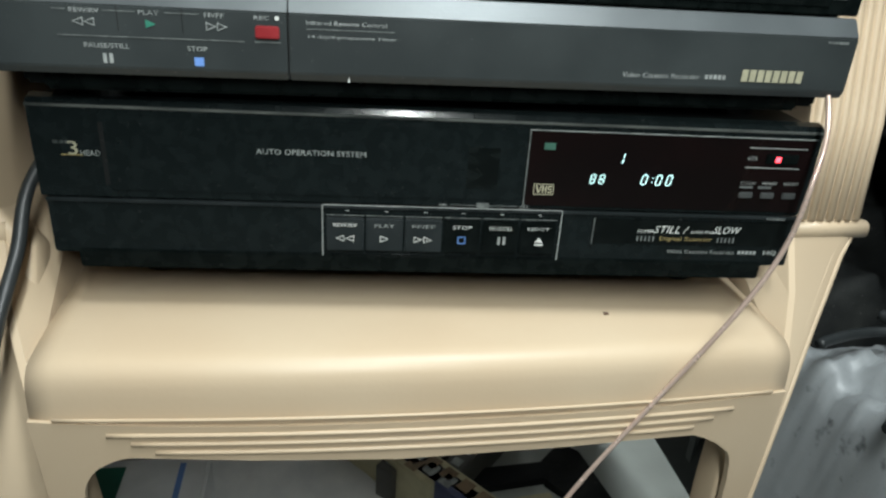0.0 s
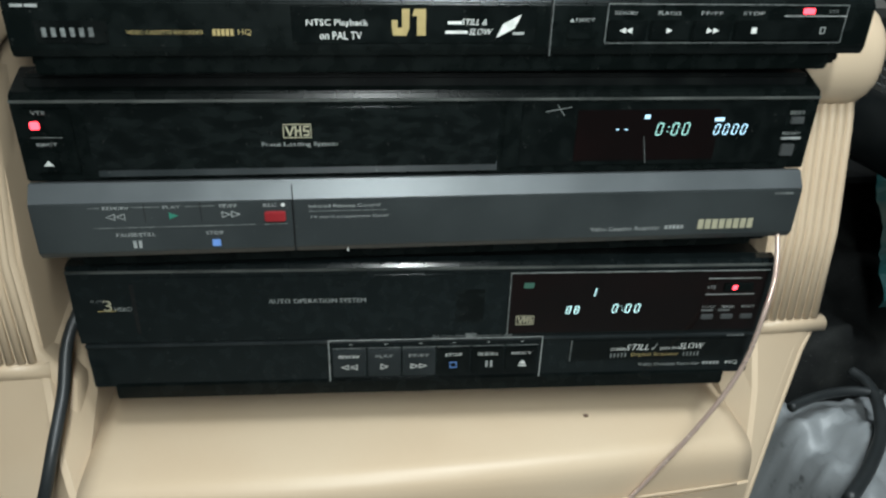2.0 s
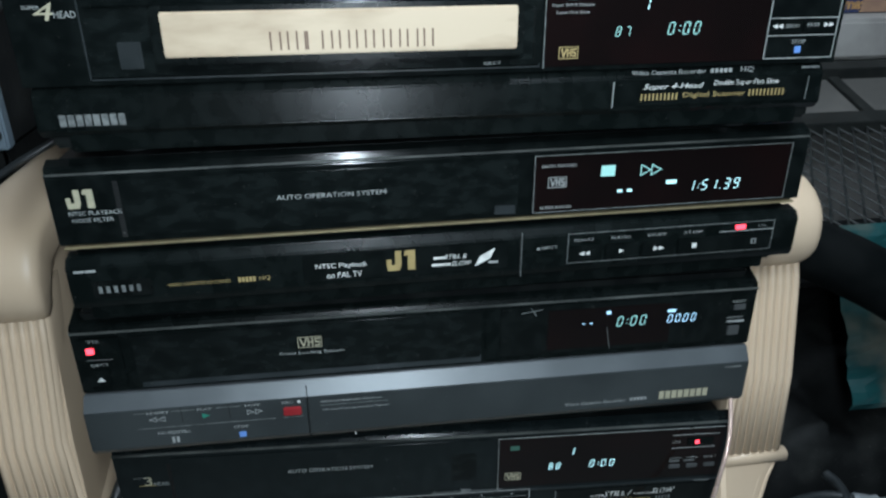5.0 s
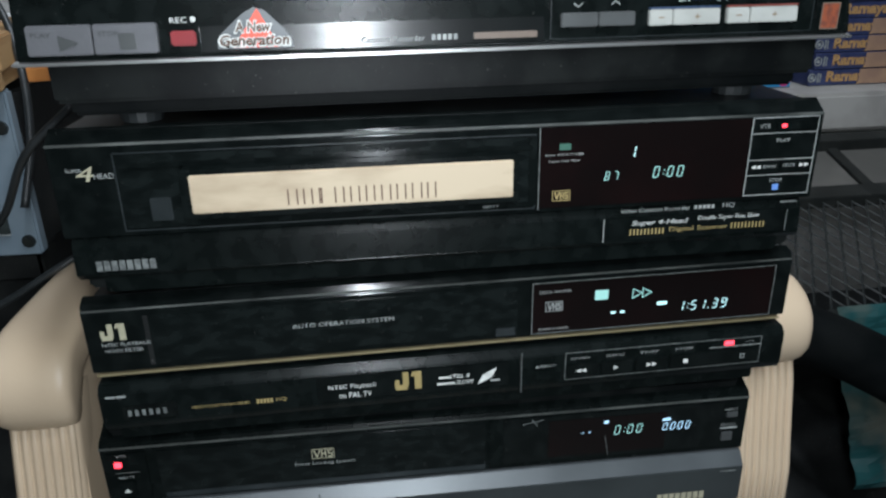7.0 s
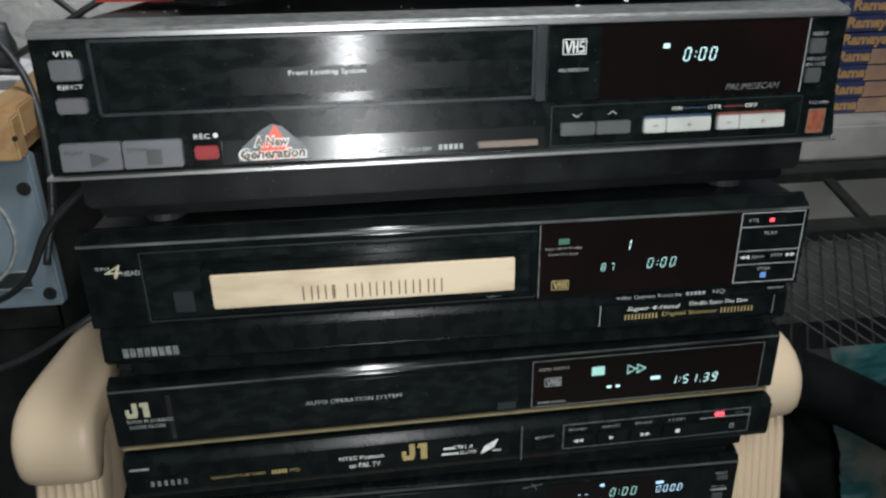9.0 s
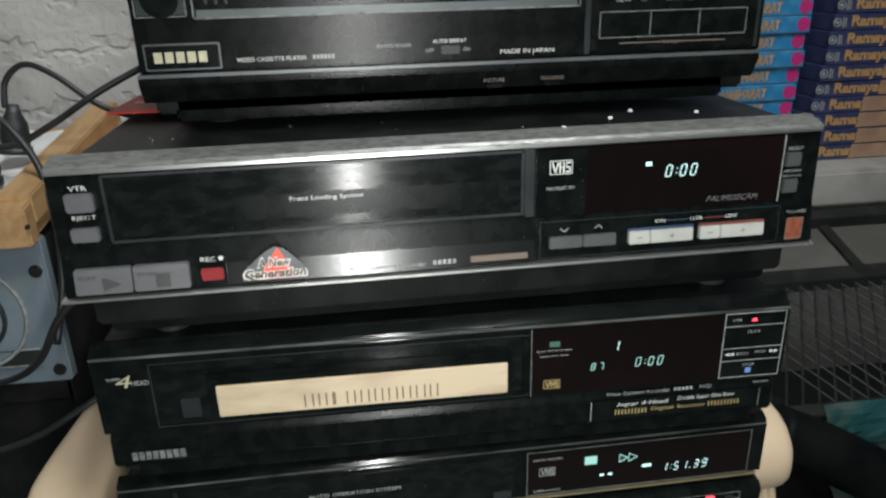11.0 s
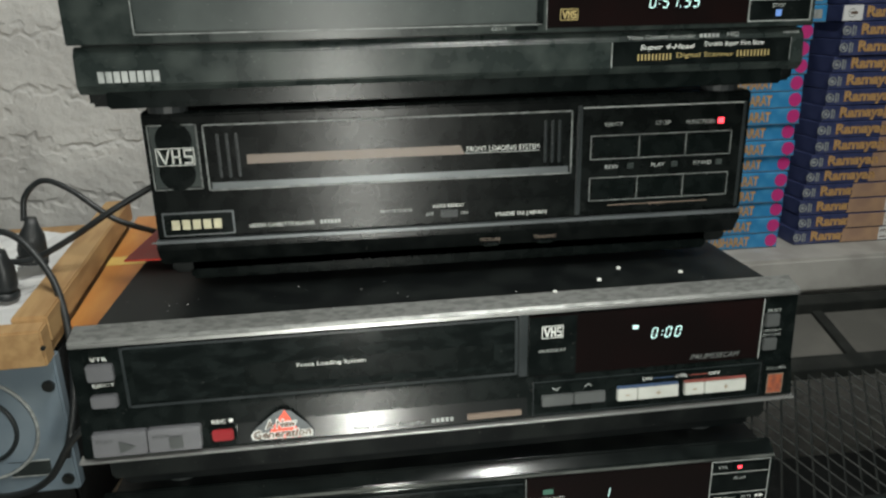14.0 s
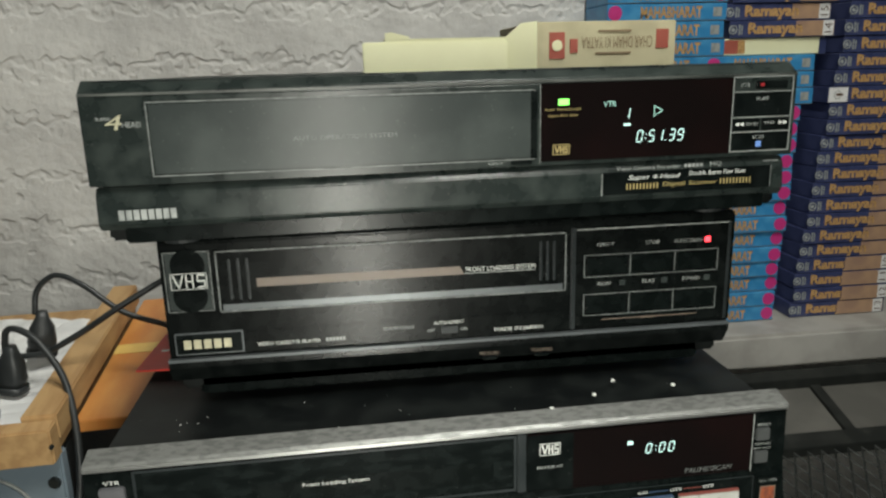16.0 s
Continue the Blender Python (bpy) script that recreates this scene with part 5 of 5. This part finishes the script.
    for x, z in ((-0.009, 0.013), (-0.009, 0.112), (-0.150, 0.013), (-0.150, 0.112)):
        part("screw", disc(x, -0.001, z, 0.0042, 0.004, 12), MESH, c)
        part("washer", disc(x, -0.0006, z, 0.0058, 0.0022, 16), GREY, c)
    part("plate", block(-0.058, -0.022, -0.0012, 0.002, 0.020, 0.036, 0.0006), FLAP_GREY, c, "small framed plate")
    part("plate_edge", merge(block(-0.058, -0.022, -0.002, 0.0, 0.0355, 0.0365), block(-0.058, -0.022, -0.002, 0.0, 0.0195, 0.0205)), LINE, c)


loudspeaker()


def wooden_tray():
    c = thing("wooden_tray", pose(-0.330, 0.232, 0.832, 4.0, 0, 3.0), "raw wooden tray holding papers on the loudspeaker", "tray")
    part("base_board", block(-0.42, -0.004, 0.004, 0.33, 0.001, 0.014, 0.001), WOOD, c)
    part("front_board", block(-0.42, 0.0, -0.012, 0.008, 0.001, 0.036, 0.0015), WOOD, c)
    part("side_board", block(-0.030, 0.0, 0.0085, 0.34, 0.014, 0.040, 0.0015), WOOD, c)
    part("side_shelf", block(0.0005, 0.085, 0.045, 0.36, -0.002, 0.010, 0.001), PLY, c, "glossy orange plywood shelf")
    part("stripe", block(0.001, 0.084, 0.19, 0.215, 0.0102, 0.0106), surface("yellow_stripe", (0.62, 0.42, 0.12), 0.45, bump=0), c, "pale yellow stripe")
    part("nail", disc(0.0, -0.013, 0.02, 0.002, 0.003, 10), MESH, c)


wooden_tray()


def sheet(name, m, sx, sy, bumps, material, label, category, seed, cells=18):
    """A thin crumpled sheet."""
    bm = bmesh.new()
    bmesh.ops.create_grid(bm, x_segments=cells, y_segments=cells, size=0.5)
    for v in bm.verts:
        h = noise.fractal(Vector((v.co.x * 4 + seed, v.co.y * 4, seed)), 1.0, 2.0, 4)
        v.co = (v.co.x * sx, v.co.y * sy, bumps * (h + 0.6))
    ext = bmesh.ops.extrude_face_region(bm, geom=bm.faces[:])
    bmesh.ops.translate(bm, verts=[g for g in ext["geom"] if isinstance(g, bmesh.types.BMVert)], vec=(0, 0, 0.0006))
    ob = part(name, bm, material)
    ob.matrix_world = m
    return tagged(ob, label, category)


sheet("paper", pose(-0.455, 0.31, 0.856, 4, 0, 8), 0.20, 0.13, 0.006, PAPER, "crumpled white paper sheet in the wooden tray", "paper", 3.1)
sheet("paper", pose(-0.440, 0.43, 0.866, 4, 0, -14), 0.15, 0.14, 0.007, PAPER, "crumpled white paper sheet in the wooden tray", "paper", 7.7)
sheet("paper", pose(-0.52, 0.38, 0.866, 6, 0, 30), 0.18, 0.16, 0.008, PAPER, "torn white paper lying over other sheets", "paper", 11.3)


def plug(at, turn, label):
    c = thing("power_plug", pose(*at, 0, 8, turn), label, "plug")
    part("grip", sweep([(0, 0, 0), (0, 0, 0.010), (0, 0, 0.026), (0, 0, 0.036), (0, 0, 0.044)], [(0.012, 0.009), (0.014, 0.011), (0.012, 0.010), (0.007, 0.007), (0.005, 0.005)], 16, 3.0), CABLE, c, "", True)
    part("collar", sweep([(0, 0, -0.004), (0, 0, 0.002)], (0.015, 0.012), 16, 3.0), CABLE, c, "", True)


plug((-0.392, 0.372, 0.884), 20, "black moulded power plug standing in the tray")
plug((-0.402, 0.318, 0.868), -10, "black moulded power plug standing in the tray")
plug((-0.428, 0.300, 0.868), 40, "black moulded power plug standing in the tray")
plug((-0.405, 0.262, 0.866), 15, "black moulded power plug standing in the tray")
cord("cable", [(-0.393, 0.372, 0.925), (-0.388, 0.375, 0.950), (-0.368, 0.375, 0.965), (-0.340, 0.368, 0.955), (-0.300, 0.360, 0.925), (-0.255, 0.362, 0.905), (-0.235, 0.38, 0.880)], 0.0030, CABLE, "black power cord arching from a plug")
cord("cable", [(-0.400, 0.330, 0.895), (-0.372, 0.330, 0.897), (-0.335, 0.330, 0.915), (-0.290, 0.335, 0.942), (-0.240, 0.36, 0.966), (-0.18, 0.40, 0.99)], 0.0032, CABLE, "black power cord running behind the player")
cord("cable", [(-0.402, 0.318, 0.905), (-0.395, 0.312, 0.928), (-0.380, 0.306, 0.931), (-0.360, 0.298, 0.918), (-0.338, 0.285, 0.885), (-0.325, 0.262, 0.840), (-0.322, 0.24, 0.79), (-0.33, 0.22, 0.74)], 0.0032, CABLE, "black power cord drooping over the tray's edge")
cord("cable", [(-0.45, 0.235, 0.700), (-0.38, 0.21, 0.712), (-0.33, 0.18, 0.745), (-0.29, 0.15, 0.800), (-0.25, 0.15, 0.835)], 0.0030, CABLE, "black cord sagging across the loudspeaker front")
cord("cable", [(-0.60, 0.20, 0.62), (-0.45, 0.19, 0.645), (-0.36, 0.18, 0.668), (-0.30, 0.18, 0.70), (-0.26, 0.20, 0.72)], 0.0028, CABLE, "black cord in the shade under the loudspeaker")
# Backdrop block added to keep the space below the loudspeaker dark.
backdrop_block = thing("dark_backdrop", pose(-0.345, 0.262, 0.0), "near-black backdrop block filling the darkness under the loudspeaker", "cabinet")
part("backdrop_body", block(-0.46, 0.0, 0.0, 0.36, 0.0, 0.689, 0.004), DARK, backdrop_block)
part("top_edge", block(-0.46, 0.0, -0.004, 0.0, 0.66, 0.686, 0.002), DARK, backdrop_block)
card = thing("red_card", pose(-0.190, 0.158, 0.9578, 0, 0, -3), "red printed card lying on the recorder behind the player", "card")
part("card_sheet", block(-0.024, 0.034, -0.045, 0.055, 0.0, 0.0012), surface("red_card_print", (0.62, 0.045, 0.03), 0.5, bump=0), card)
for i, (x, y) in enumerate(((-0.014, 0.010), (-0.010, 0.002), (-0.016, -0.010), (-0.006, -0.016), (-0.012, 0.022), (-0.004, 0.012))):
    part("white_mark", block(x, x + 0.005, y, y + 0.003, 0.0013, 0.0016), WHITE, card)


# ---- beside the stack, to the east: cassettes on the ledge ----
def cassette(style, label):
    c = thing("video_cassette", pose(0, 0, -1), label, "video cassette", "cassettes piled on the ledge")
    blue = style.startswith("blue")
    main = {"b": BLUE_SLEEVE, "n": NAVY_SLEEVE, "w": CARD}[style[0]]
    part("sleeve", block(0.011 if style.startswith("navy") and style != "navy_pale_end" else 0.0, 0.190, 0, 0.104, 0.0004, 0.0262, 0.0010, 1), main, c)
    def flat(name, bm, x, z, mat):
        return part(name, moved(bm, x, -0.0004, z), mat, c)
    def patch(name, x0, x1, z0, z1, mat, out=0.0003):
        return part(name, block(x0, x1, -out, 0.001, z0, z1), mat, c)
    if blue:
        s = 1 if style == "blue" else -1
        cx = 0.095 + 0.083 * s
        part("round_print", disc(cx, -0.0002, 0.0133, 0.0108, 0.0006, 20), PINK, c)
        flat("title_lettering", words("MAHABHARAT", 0.098, 0.0170, 0, 0.045), 0.095 - 0.006 * s, 0.0133, AMBER)
        patch("pale_print", 0.095 - 0.080 * s - 0.007, 0.095 - 0.080 * s + 0.007, 0.006, 0.020, LINE)
        patch("rule", 0.0, 0.19, 0.0005, 0.0017, CLEAR_GREY)
    elif style.startswith("navy"):
        part("emblem", hoop(0.016, -0.0004, 0.0133, 0.0062, 0.0011, 20), LINE, c)
        part("emblem_dot", disc(0.016, -0.0002, 0.0133, 0.0030, 0.0006, 16), LINE, c)
        patch("emblem_bar", 0.0255, 0.0285, 0.005, 0.021, LINE)
        patch("emblem_bar", 0.0300, 0.0320, 0.006, 0.020, LINE)
        patch("peach_print", 0.122, 0.187, 0.0020, 0.0250, SKIN_TONE)
        flat("title_lettering", words("Ramayan", 0.092, 0.0225, 0, 0.045), 0.087, 0.0125, AMBER).location.y = -0.0003
        if style == "navy_pale_end":
            patch("number_chip", 0.001, 0.034, 0.0018, 0.0252, PAPER, 0.0012)
            bm = words("1", 0.004, 0.0125)
            bmesh.ops.rotate(bm, verts=bm.verts, cent=(0, 0, 0), matrix=Matrix.Rotation(radians(-90), 3, "Y"))
            part("number_lettering", moved(bm, 0.019, -0.0015, 0.0135), INK, c)
        elif len(style) > 4:
            if style[4:] in ("10", "11", "12", "13"):
                patch("picture_print", 0.100, 0.168, 0.0016, 0.0254, SKIN_TONE, 0.0009)
            patch("number_chip", 0.168, 0.186, 0.0018, 0.0252, PAPER, 0.0007)
            bm = words(style[4:], 0.0075 * len(style[4:]), 0.0125)
            bmesh.ops.rotate(bm, verts=bm.verts, cent=(0, 0, 0), matrix=Matrix.Rotation(radians(-90), 3, "Y"))
            part("number_lettering", moved(bm, 0.177, -0.0010, 0.0135), INK, c)
    else:
        patch("red_print", 0.012, 0.038, 0.003, 0.024, CARD_RED)
        patch("amber_print", 0.038, 0.050, 0.003, 0.024, AMBER)
        patch("dark_end", 0.178, 0.190, 0.0, 0.026, NAVY_SLEEVE)
    return c


rnd = random.Random(4)
makers = {"blue": "bright blue boxed video cassette with magenta spot, piled on the ledge", "blueflip": "bright blue boxed video cassette turned end for end in the pile",
          "navy": "navy boxed video cassette with gold title, piled on the ledge", "white": "pale boxed video cassette with red print in the pile"}
made = {}


def pile(style, x, y, z, turn=0.0):
    if style not in made:
        key = style if style in makers else "navy"
        ob = cassette(style, makers[key] if style in makers else "navy boxed video cassette with gold title and end number")
        made[style] = ob
        ob.matrix_world = pose(x, y, z, 0, 0, turn)
    else:
        copy_thing(made[style], pose(x, y, z, 0, 0, turn))


H = 0.0266
for i in range(17):
    z = 0.7165 + i * H
    x = 0.474 + 0.018 * (i / 16) + rnd.uniform(-0.003, 0.003) + (0.018 if i > 13 else 0)
    pile("blue" if i < 14 else "blueflip", x, 0.735 + rnd.uniform(-0.003, 0.003), z, rnd.uniform(-0.8, 0.8))
z = 0.7165 + 17 * H
pile("white", 0.528, 0.740, z, 0.5)
pile("navy14", 0.538, 0.737, z + H, -0.4)
pile("navy15", 0.532, 0.739, z + 2 * H, 0.6)
pile("navy", 0.540, 0.737, z + 3 * H, -0.6)
for i in range(21):
    pile("navy" + {0: "13", 1: "12", 2: "11", 3: "10", 14: "_pale_end"}.get(i, ""), 0.684 + 0.050 * (i / 18) + rnd.uniform(-0.002, 0.003), 0.735 + rnd.uniform(-0.003, 0.003), 0.7165 + i * H, rnd.uniform(-0.8, 0.8))
for i in range(21):
    pile("blueflip" if i % 4 else "blue", 0.335 + rnd.uniform(-0.003, 0.003), 0.708, 0.7165 + i * H, rnd.uniform(-0.6, 0.6))


# ---- the mesh-topped stand, carton and cover below the ledge ----
def mesh_stand():
    c = thing("mesh_stand", pose(0, 0, 0), "black stand with diamond wire mesh and dusty grey panes", "stand")
    top = lambda y: 0.535 + (y - 0.295) * 0.315
    def bar(name, x0, x1, y0, y1, h=0.012, mat=MESH, lift=0.0):
        bm = block(x0, x1, y0, y1, 0, h, 0.001)
        for v in bm.verts:
            v.co.z += top(v.co.y) - h + lift
        return part(name, bm, mat, c)
    bar("front_rail", 0.36, 1.05, 0.285, 0.303)
    bar("middle_rail", 0.36, 1.05, 0.500, 0.528, 0.016, MESH, 0.004)
    bar("back_rail", 0.36, 1.05, 0.628, 0.652, 0.020, MESH, 0.010)
    for x in (0.36, 0.672, 0.86, 1.03):
        bar("cross_rail", x, x + 0.018, 0.529, 0.627)
    for x0, x1 in ((0.379, 0.671), (0.691, 0.859), (0.879, 1.029)):
        bar("pane", x0, x1, 0.5295, 0.6265, 0.004, PANE, -0.004)
    bar("side_rail", 0.36, 0.374, 0.3035, 0.4995)
    bar("side_rail", 1.036, 1.05, 0.3035, 0.4995)
    wires = []
    x0, x1, y0, y1 = 0.375, 1.035, 0.303, 0.500
    step = 0.0215
    for s in (1, -1):
        k = -int((y1 - y0) / step * 2) - 1
        while x0 + k * step < x1:
            a, slope = x0 + k * step, 0.55
            pts = []
            for y in (y0, y1):
                pts.append([a + (y - y0) * slope if s > 0 else a + (y1 - y0) * slope - (y - y0) * slope, y])
            (ax, ay), (bx, by) = pts
            if min(ax, bx) > x0 and max(ax, bx) < x1:
                bm = sweep([(ax, ay, top(ay) - 0.003), (bx, by, top(by) - 0.003)], (0.0017, 0.0014), 4, 2.0)
                wires.append(bm)
            k += 1
    ob = part("wire_mesh", merge(*wires), MESH, c, "black diamond wire mesh")
    ob["kind"] = "stuff"
    # Near-black sheet added under the mesh so that its openings look dark.
    part("dark_underlay", block(0.40, 1.02, 0.32, 0.49, 0.455, 0.462), DARK, c)
    for x in (0.365, 1.03):
        for y, h in ((0.292, 0.525), (0.638, 0.635)):
            part("post", block(x, x + 0.016, y, y + 0.012, 0.0, h), MESH, c)


mesh_stand()


def heap(name, x0, x1, y0, y1, height, material, label, category, seed, cells=40, rough=0.03, scale=9.0):
    """A lumpy draped form on the floor."""
    bm = bmesh.new()
    grid = []
    for i in range(cells + 1):
        row = []
        for j in range(cells + 1):
            p, q = i / cells, j / cells
            e = min(p, 1 - p, q, 1 - q)
            x, y = x0 + (x1 - x0) * p, y0 + (y1 - y0) * q
            h = height(p, q) + rough * noise.fractal(Vector((x * scale, y * scale, seed)), 0.9, 2.0, 5)
            row.append(bm.verts.new((x, y, max(0.0, h * min(1, e * 14)))))
        grid.append(row)
    for a, b in zip(grid, grid[1:]):
        for j in range(cells):
            bm.faces.new((a[j], b[j], b[j + 1], a[j + 1]))
    rim = [grid[i][0] for i in range(cells + 1)] + [grid[cells][j] for j in range(1, cells + 1)] + [grid[i][cells] for i in range(cells - 1, -1, -1)] + [grid[0][j] for j in range(cells - 1, 0, -1)]
    bm.faces.new(rim)
    return tagged(part(name, bm, material, None, "", True), label, category)


heap("covered_box", 0.275, 1.10, -0.30, 0.172, lambda p, q: 0.305, SHEET, "low box under a stained grey plastic sheet", "covered box", 2.0, 120, 0.022, 17)
# Lumpy near-black heap fills the space behind the covered box.
heap("black_sack", 0.36, 1.10, 0.178, 0.60, lambda p, q: 0.31 + 0.10 * q, DARK, "heaped near-black sack filling the space below the mesh stand", "sack", 5.0, 44, 0.03, 10)
cord("black_hose", [(0.365, 0.215, 0.572), (0.43, 0.195, 0.545), (0.51, 0.175, 0.500), (0.59, 0.155, 0.44), (0.67, 0.14, 0.385), (0.77, 0.13, 0.350)], 0.031, SOOT, "thick black hose sloping down beside the chair", "hose")
sheet("plastic_bag", pose(0.690, 0.235, 0.464, 66, 0, 0), 0.46, 0.20, 0.014, BAG, "crumpled olive and blue plastic bag leaning on the mesh stand", "bag", 21.0, 30)
cord("cable", [(0.323, 0.1, 0.332), (0.337, 0.106, 0.332), (0.365, 0.114, 0.332), (0.396, 0.116, 0.332), (0.42, 0.108, 0.332)], 0.0045, CABLE, "black cable lying on the grey sheet")
cord("cable", [(0.414, 0.144, 0.332), (0.417, 0.127, 0.332), (0.407, 0.097, 0.332), (0.381, 0.058, 0.332), (0.343, 0.022, 0.332), (0.305, -0.007, 0.332)], 0.0055, CABLE, "black cable looping over the grey sheet")
cord("copper_wire", [(0.200, 0.040, 0.600), (0.194, 0.012, 0.572), (0.184, -0.016, 0.545), (0.175, -0.028, 0.520), (0.168, -0.030, 0.482), (0.148, -0.032, 0.442), (0.109, -0.034, 0.384), (0.066, -0.040, 0.325), (0.02, -0.05, 0.25), (-0.03, -0.03, 0.10), (-0.06, 0.02, 0.003)], 0.0015, COPPER, "thin copper wire in clear sleeve hanging past the seat", "wire")
cord("cable", [(-0.212, 0.09, 0.53), (-0.238, 0.045, 0.494), (-0.2415, 0.016, 0.462), (-0.2450, -0.0165, 0.433), (-0.264, -0.033, 0.361), (-0.278, -0.040, 0.244), (-0.285, -0.040, 0.004)], 0.0037, CABLE, "black mains lead hanging beside the chair seat")


# ---- on the floor under the seat ----
box = thing("carton", pose(-0.285, 0.20, 0.0), "white carton with green and blue print under the chair", "carton")
part("carton_body", block(-0.07, 0.075, -0.12, 0.10, 0.0, 0.075, 0.003), WHITE_BOX, box)
part("green_print", block(-0.068, -0.012, -0.118, 0.086, 0.0752, 0.0760), TEAL, box)
part("blue_print", block(0.044, 0.050, -0.10, 0.088, 0.0752, 0.0760), BLUE, box)
tag = tagged(part("grey_card", block(-0.195, -0.125, 0.16, 0.325, 0.001, 0.004), PANE), "plain grey card lying on the floor", "card")
for i, (x, y, turn) in enumerate(((-0.02, 0.33, -52), (0.015, 0.30, -52), (0.05, 0.27, -52))):
    c = thing("sleeve_box", pose(x, y, 0.0, 0, 0, turn), "worn printed cassette sleeve on the floor", "sleeve", "sleeves on the floor")
    part("card_shell", block(-0.095, 0.095, -0.013, 0.013, 0.0, 0.06, 0.001), CARD_PRINT if i != 1 else NAVY_SLEEVE, c)
    for j in range(6):
        part("print_bar", block(-0.08 + 0.026 * j, -0.064 + 0.026 * j, -0.009, 0.009, 0.0602, 0.0607), CARD_INK if i != 1 else LINE, c)
for i in range(3):
    c = thing("sleeve_box", pose(0.045 + 0.03 * i, 0.36 - 0.012 * i, 0.0, 0, 0, 48), "worn grey cassette sleeve on the floor", "sleeve", "sleeves on the floor")
    part("card_shell", block(-0.095, 0.095, -0.012, 0.012, 0.0, 0.05, 0.001), PANE, c)
    for j in range(7):
        part("print_bar", block(-0.085 + 0.024 * j, -0.072 + 0.024 * j, -0.006, 0.006, 0.0502, 0.0506), LINE, c)
blk = thing("picture_frame", pose(0.14, 0.30, 0.0), "open black plastic picture frame lying on the cement floor", "picture frame")
part("long_bar", prism([(-0.11, -0.015), (0.045, 0.003), (0.045, 0.030), (-0.10, 0.020)], 0.0, 0.012, "z"), DARK, blk)
part("side_bar", prism([(0.042, 0.0), (0.085, -0.06), (0.118, -0.06), (0.100, 0.045), (0.080, 0.065), (0.046, 0.032)], 0.0, 0.012, "z"), DARK, blk)
part("card", prism([(-0.01, -0.07), (0.05, -0.07), (0.045, -0.015), (0.0, -0.02)], 0.0, 0.004, "z"), CARD_PRINT, blk, "torn brown card caught in the frame")


# ---- on top of the stack ----
def opened_sleeve():
    c = thing("opened_sleeve", pose(0.0, 0.150, 1.1585, 0, 0, 2.3), "opened pale card cassette sleeve with printed spine on the top recorder", "sleeve")
    part("lower_panel", block(-0.040, 0.19, 0.0, 0.12, 0.0, 0.0015), CARD, c)
    part("front_flap", block(-0.042, 0.064, -0.004, -0.002, 0.0, 0.0245, 0.0008), CARD, c)
    bm = prism([(0.0, 0.0), (0.024, 0.0), (0.024, 0.037), (0.012, 0.036), (0.0, 0.026)], -0.001, 0.001, "y")
    bmesh.ops.rotate(bm, verts=bm.verts, cent=(0, 0, 0), matrix=Matrix.Rotation(radians(-24), 3, "Z"))
    part("corner_flap", moved(bm, 0.064, 0.004, 0.0), CARD, c)
    part("back_tab", prism([(-0.022, 0.0), (0.0, 0.0), (-0.002, 0.030), (-0.016, 0.0335), (-0.021, 0.033)], 0.048, 0.0495, "y"), CARD, c)
    part("back_wall", block(-0.022, 0.09, 0.05, 0.0515, 0.0, 0.0285), CARD, c)
    part("printed_body", block(0.086, 0.196, -0.003, 0.11, 0.0015, 0.0365, 0.0008), CARD_PRINT, c)
    part("red_panel", block(0.096, 0.108, -0.0036, -0.002, 0.010, 0.029), CARD_RED, c)
    part("red_panel", block(0.180, 0.190, -0.0036, -0.002, 0.016, 0.030), CARD_RED, c)
    part("seal", disc(0.102, -0.0038, 0.0195, 0.004, 0.0006, 16), CARD, c)
    part("figure_print", block(0.112, 0.118, -0.0036, -0.002, 0.014, 0.024), CARD_RED, c)
    bm = words("CHAR DHAM KI YATRA", 0.056, 0.0085)
    bmesh.ops.rotate(bm, verts=bm.verts, cent=(0, 0, 0), matrix=Matrix.Rotation(radians(180), 3, "Y"))
    part("title_lettering", moved(bm, 0.149, -0.0036, 0.021), CARD_INK, c)
    part("print_bar", block(0.132, 0.160, -0.0036, -0.002, 0.0125, 0.0140), CARD_INK, c)
    part("print_bar", block(0.134, 0.160, -0.0036, -0.002, 0.0285, 0.0300), CARD_INK, c)


opened_sleeve()
dust = random.Random(9)
chips = []
for i in range(34):
    x, y = dust.uniform(-0.20, 0.20), dust.uniform(0.008, 0.045)
    if i < 6:
        x = (0.093, 0.112, 0.148, 0.062, -0.118, -0.170)[i]
    s = 0.0013 if i < 4 else dust.uniform(0.00012, 0.00035)
    chips.append(moved(prism([(-s, -s * 0.6), (s * 0.8, -s), (s, s * 0.7), (-s * 0.5, s)], 0, s, "z"), x, y, 0.9573 if y > 0.012 else 0.9555))
tagged(part("dust_chips", merge(*chips), WHITE), "white chips and dust on the silver-trimmed recorder", "dust", kind="stuff")
sheet("paper", pose(-0.12, 0.36, 0.003, 0, 0, 12), 0.34, 0.42, 0.004, PAPER, "large white paper sheet on the floor under the chair", "paper", 31.0)
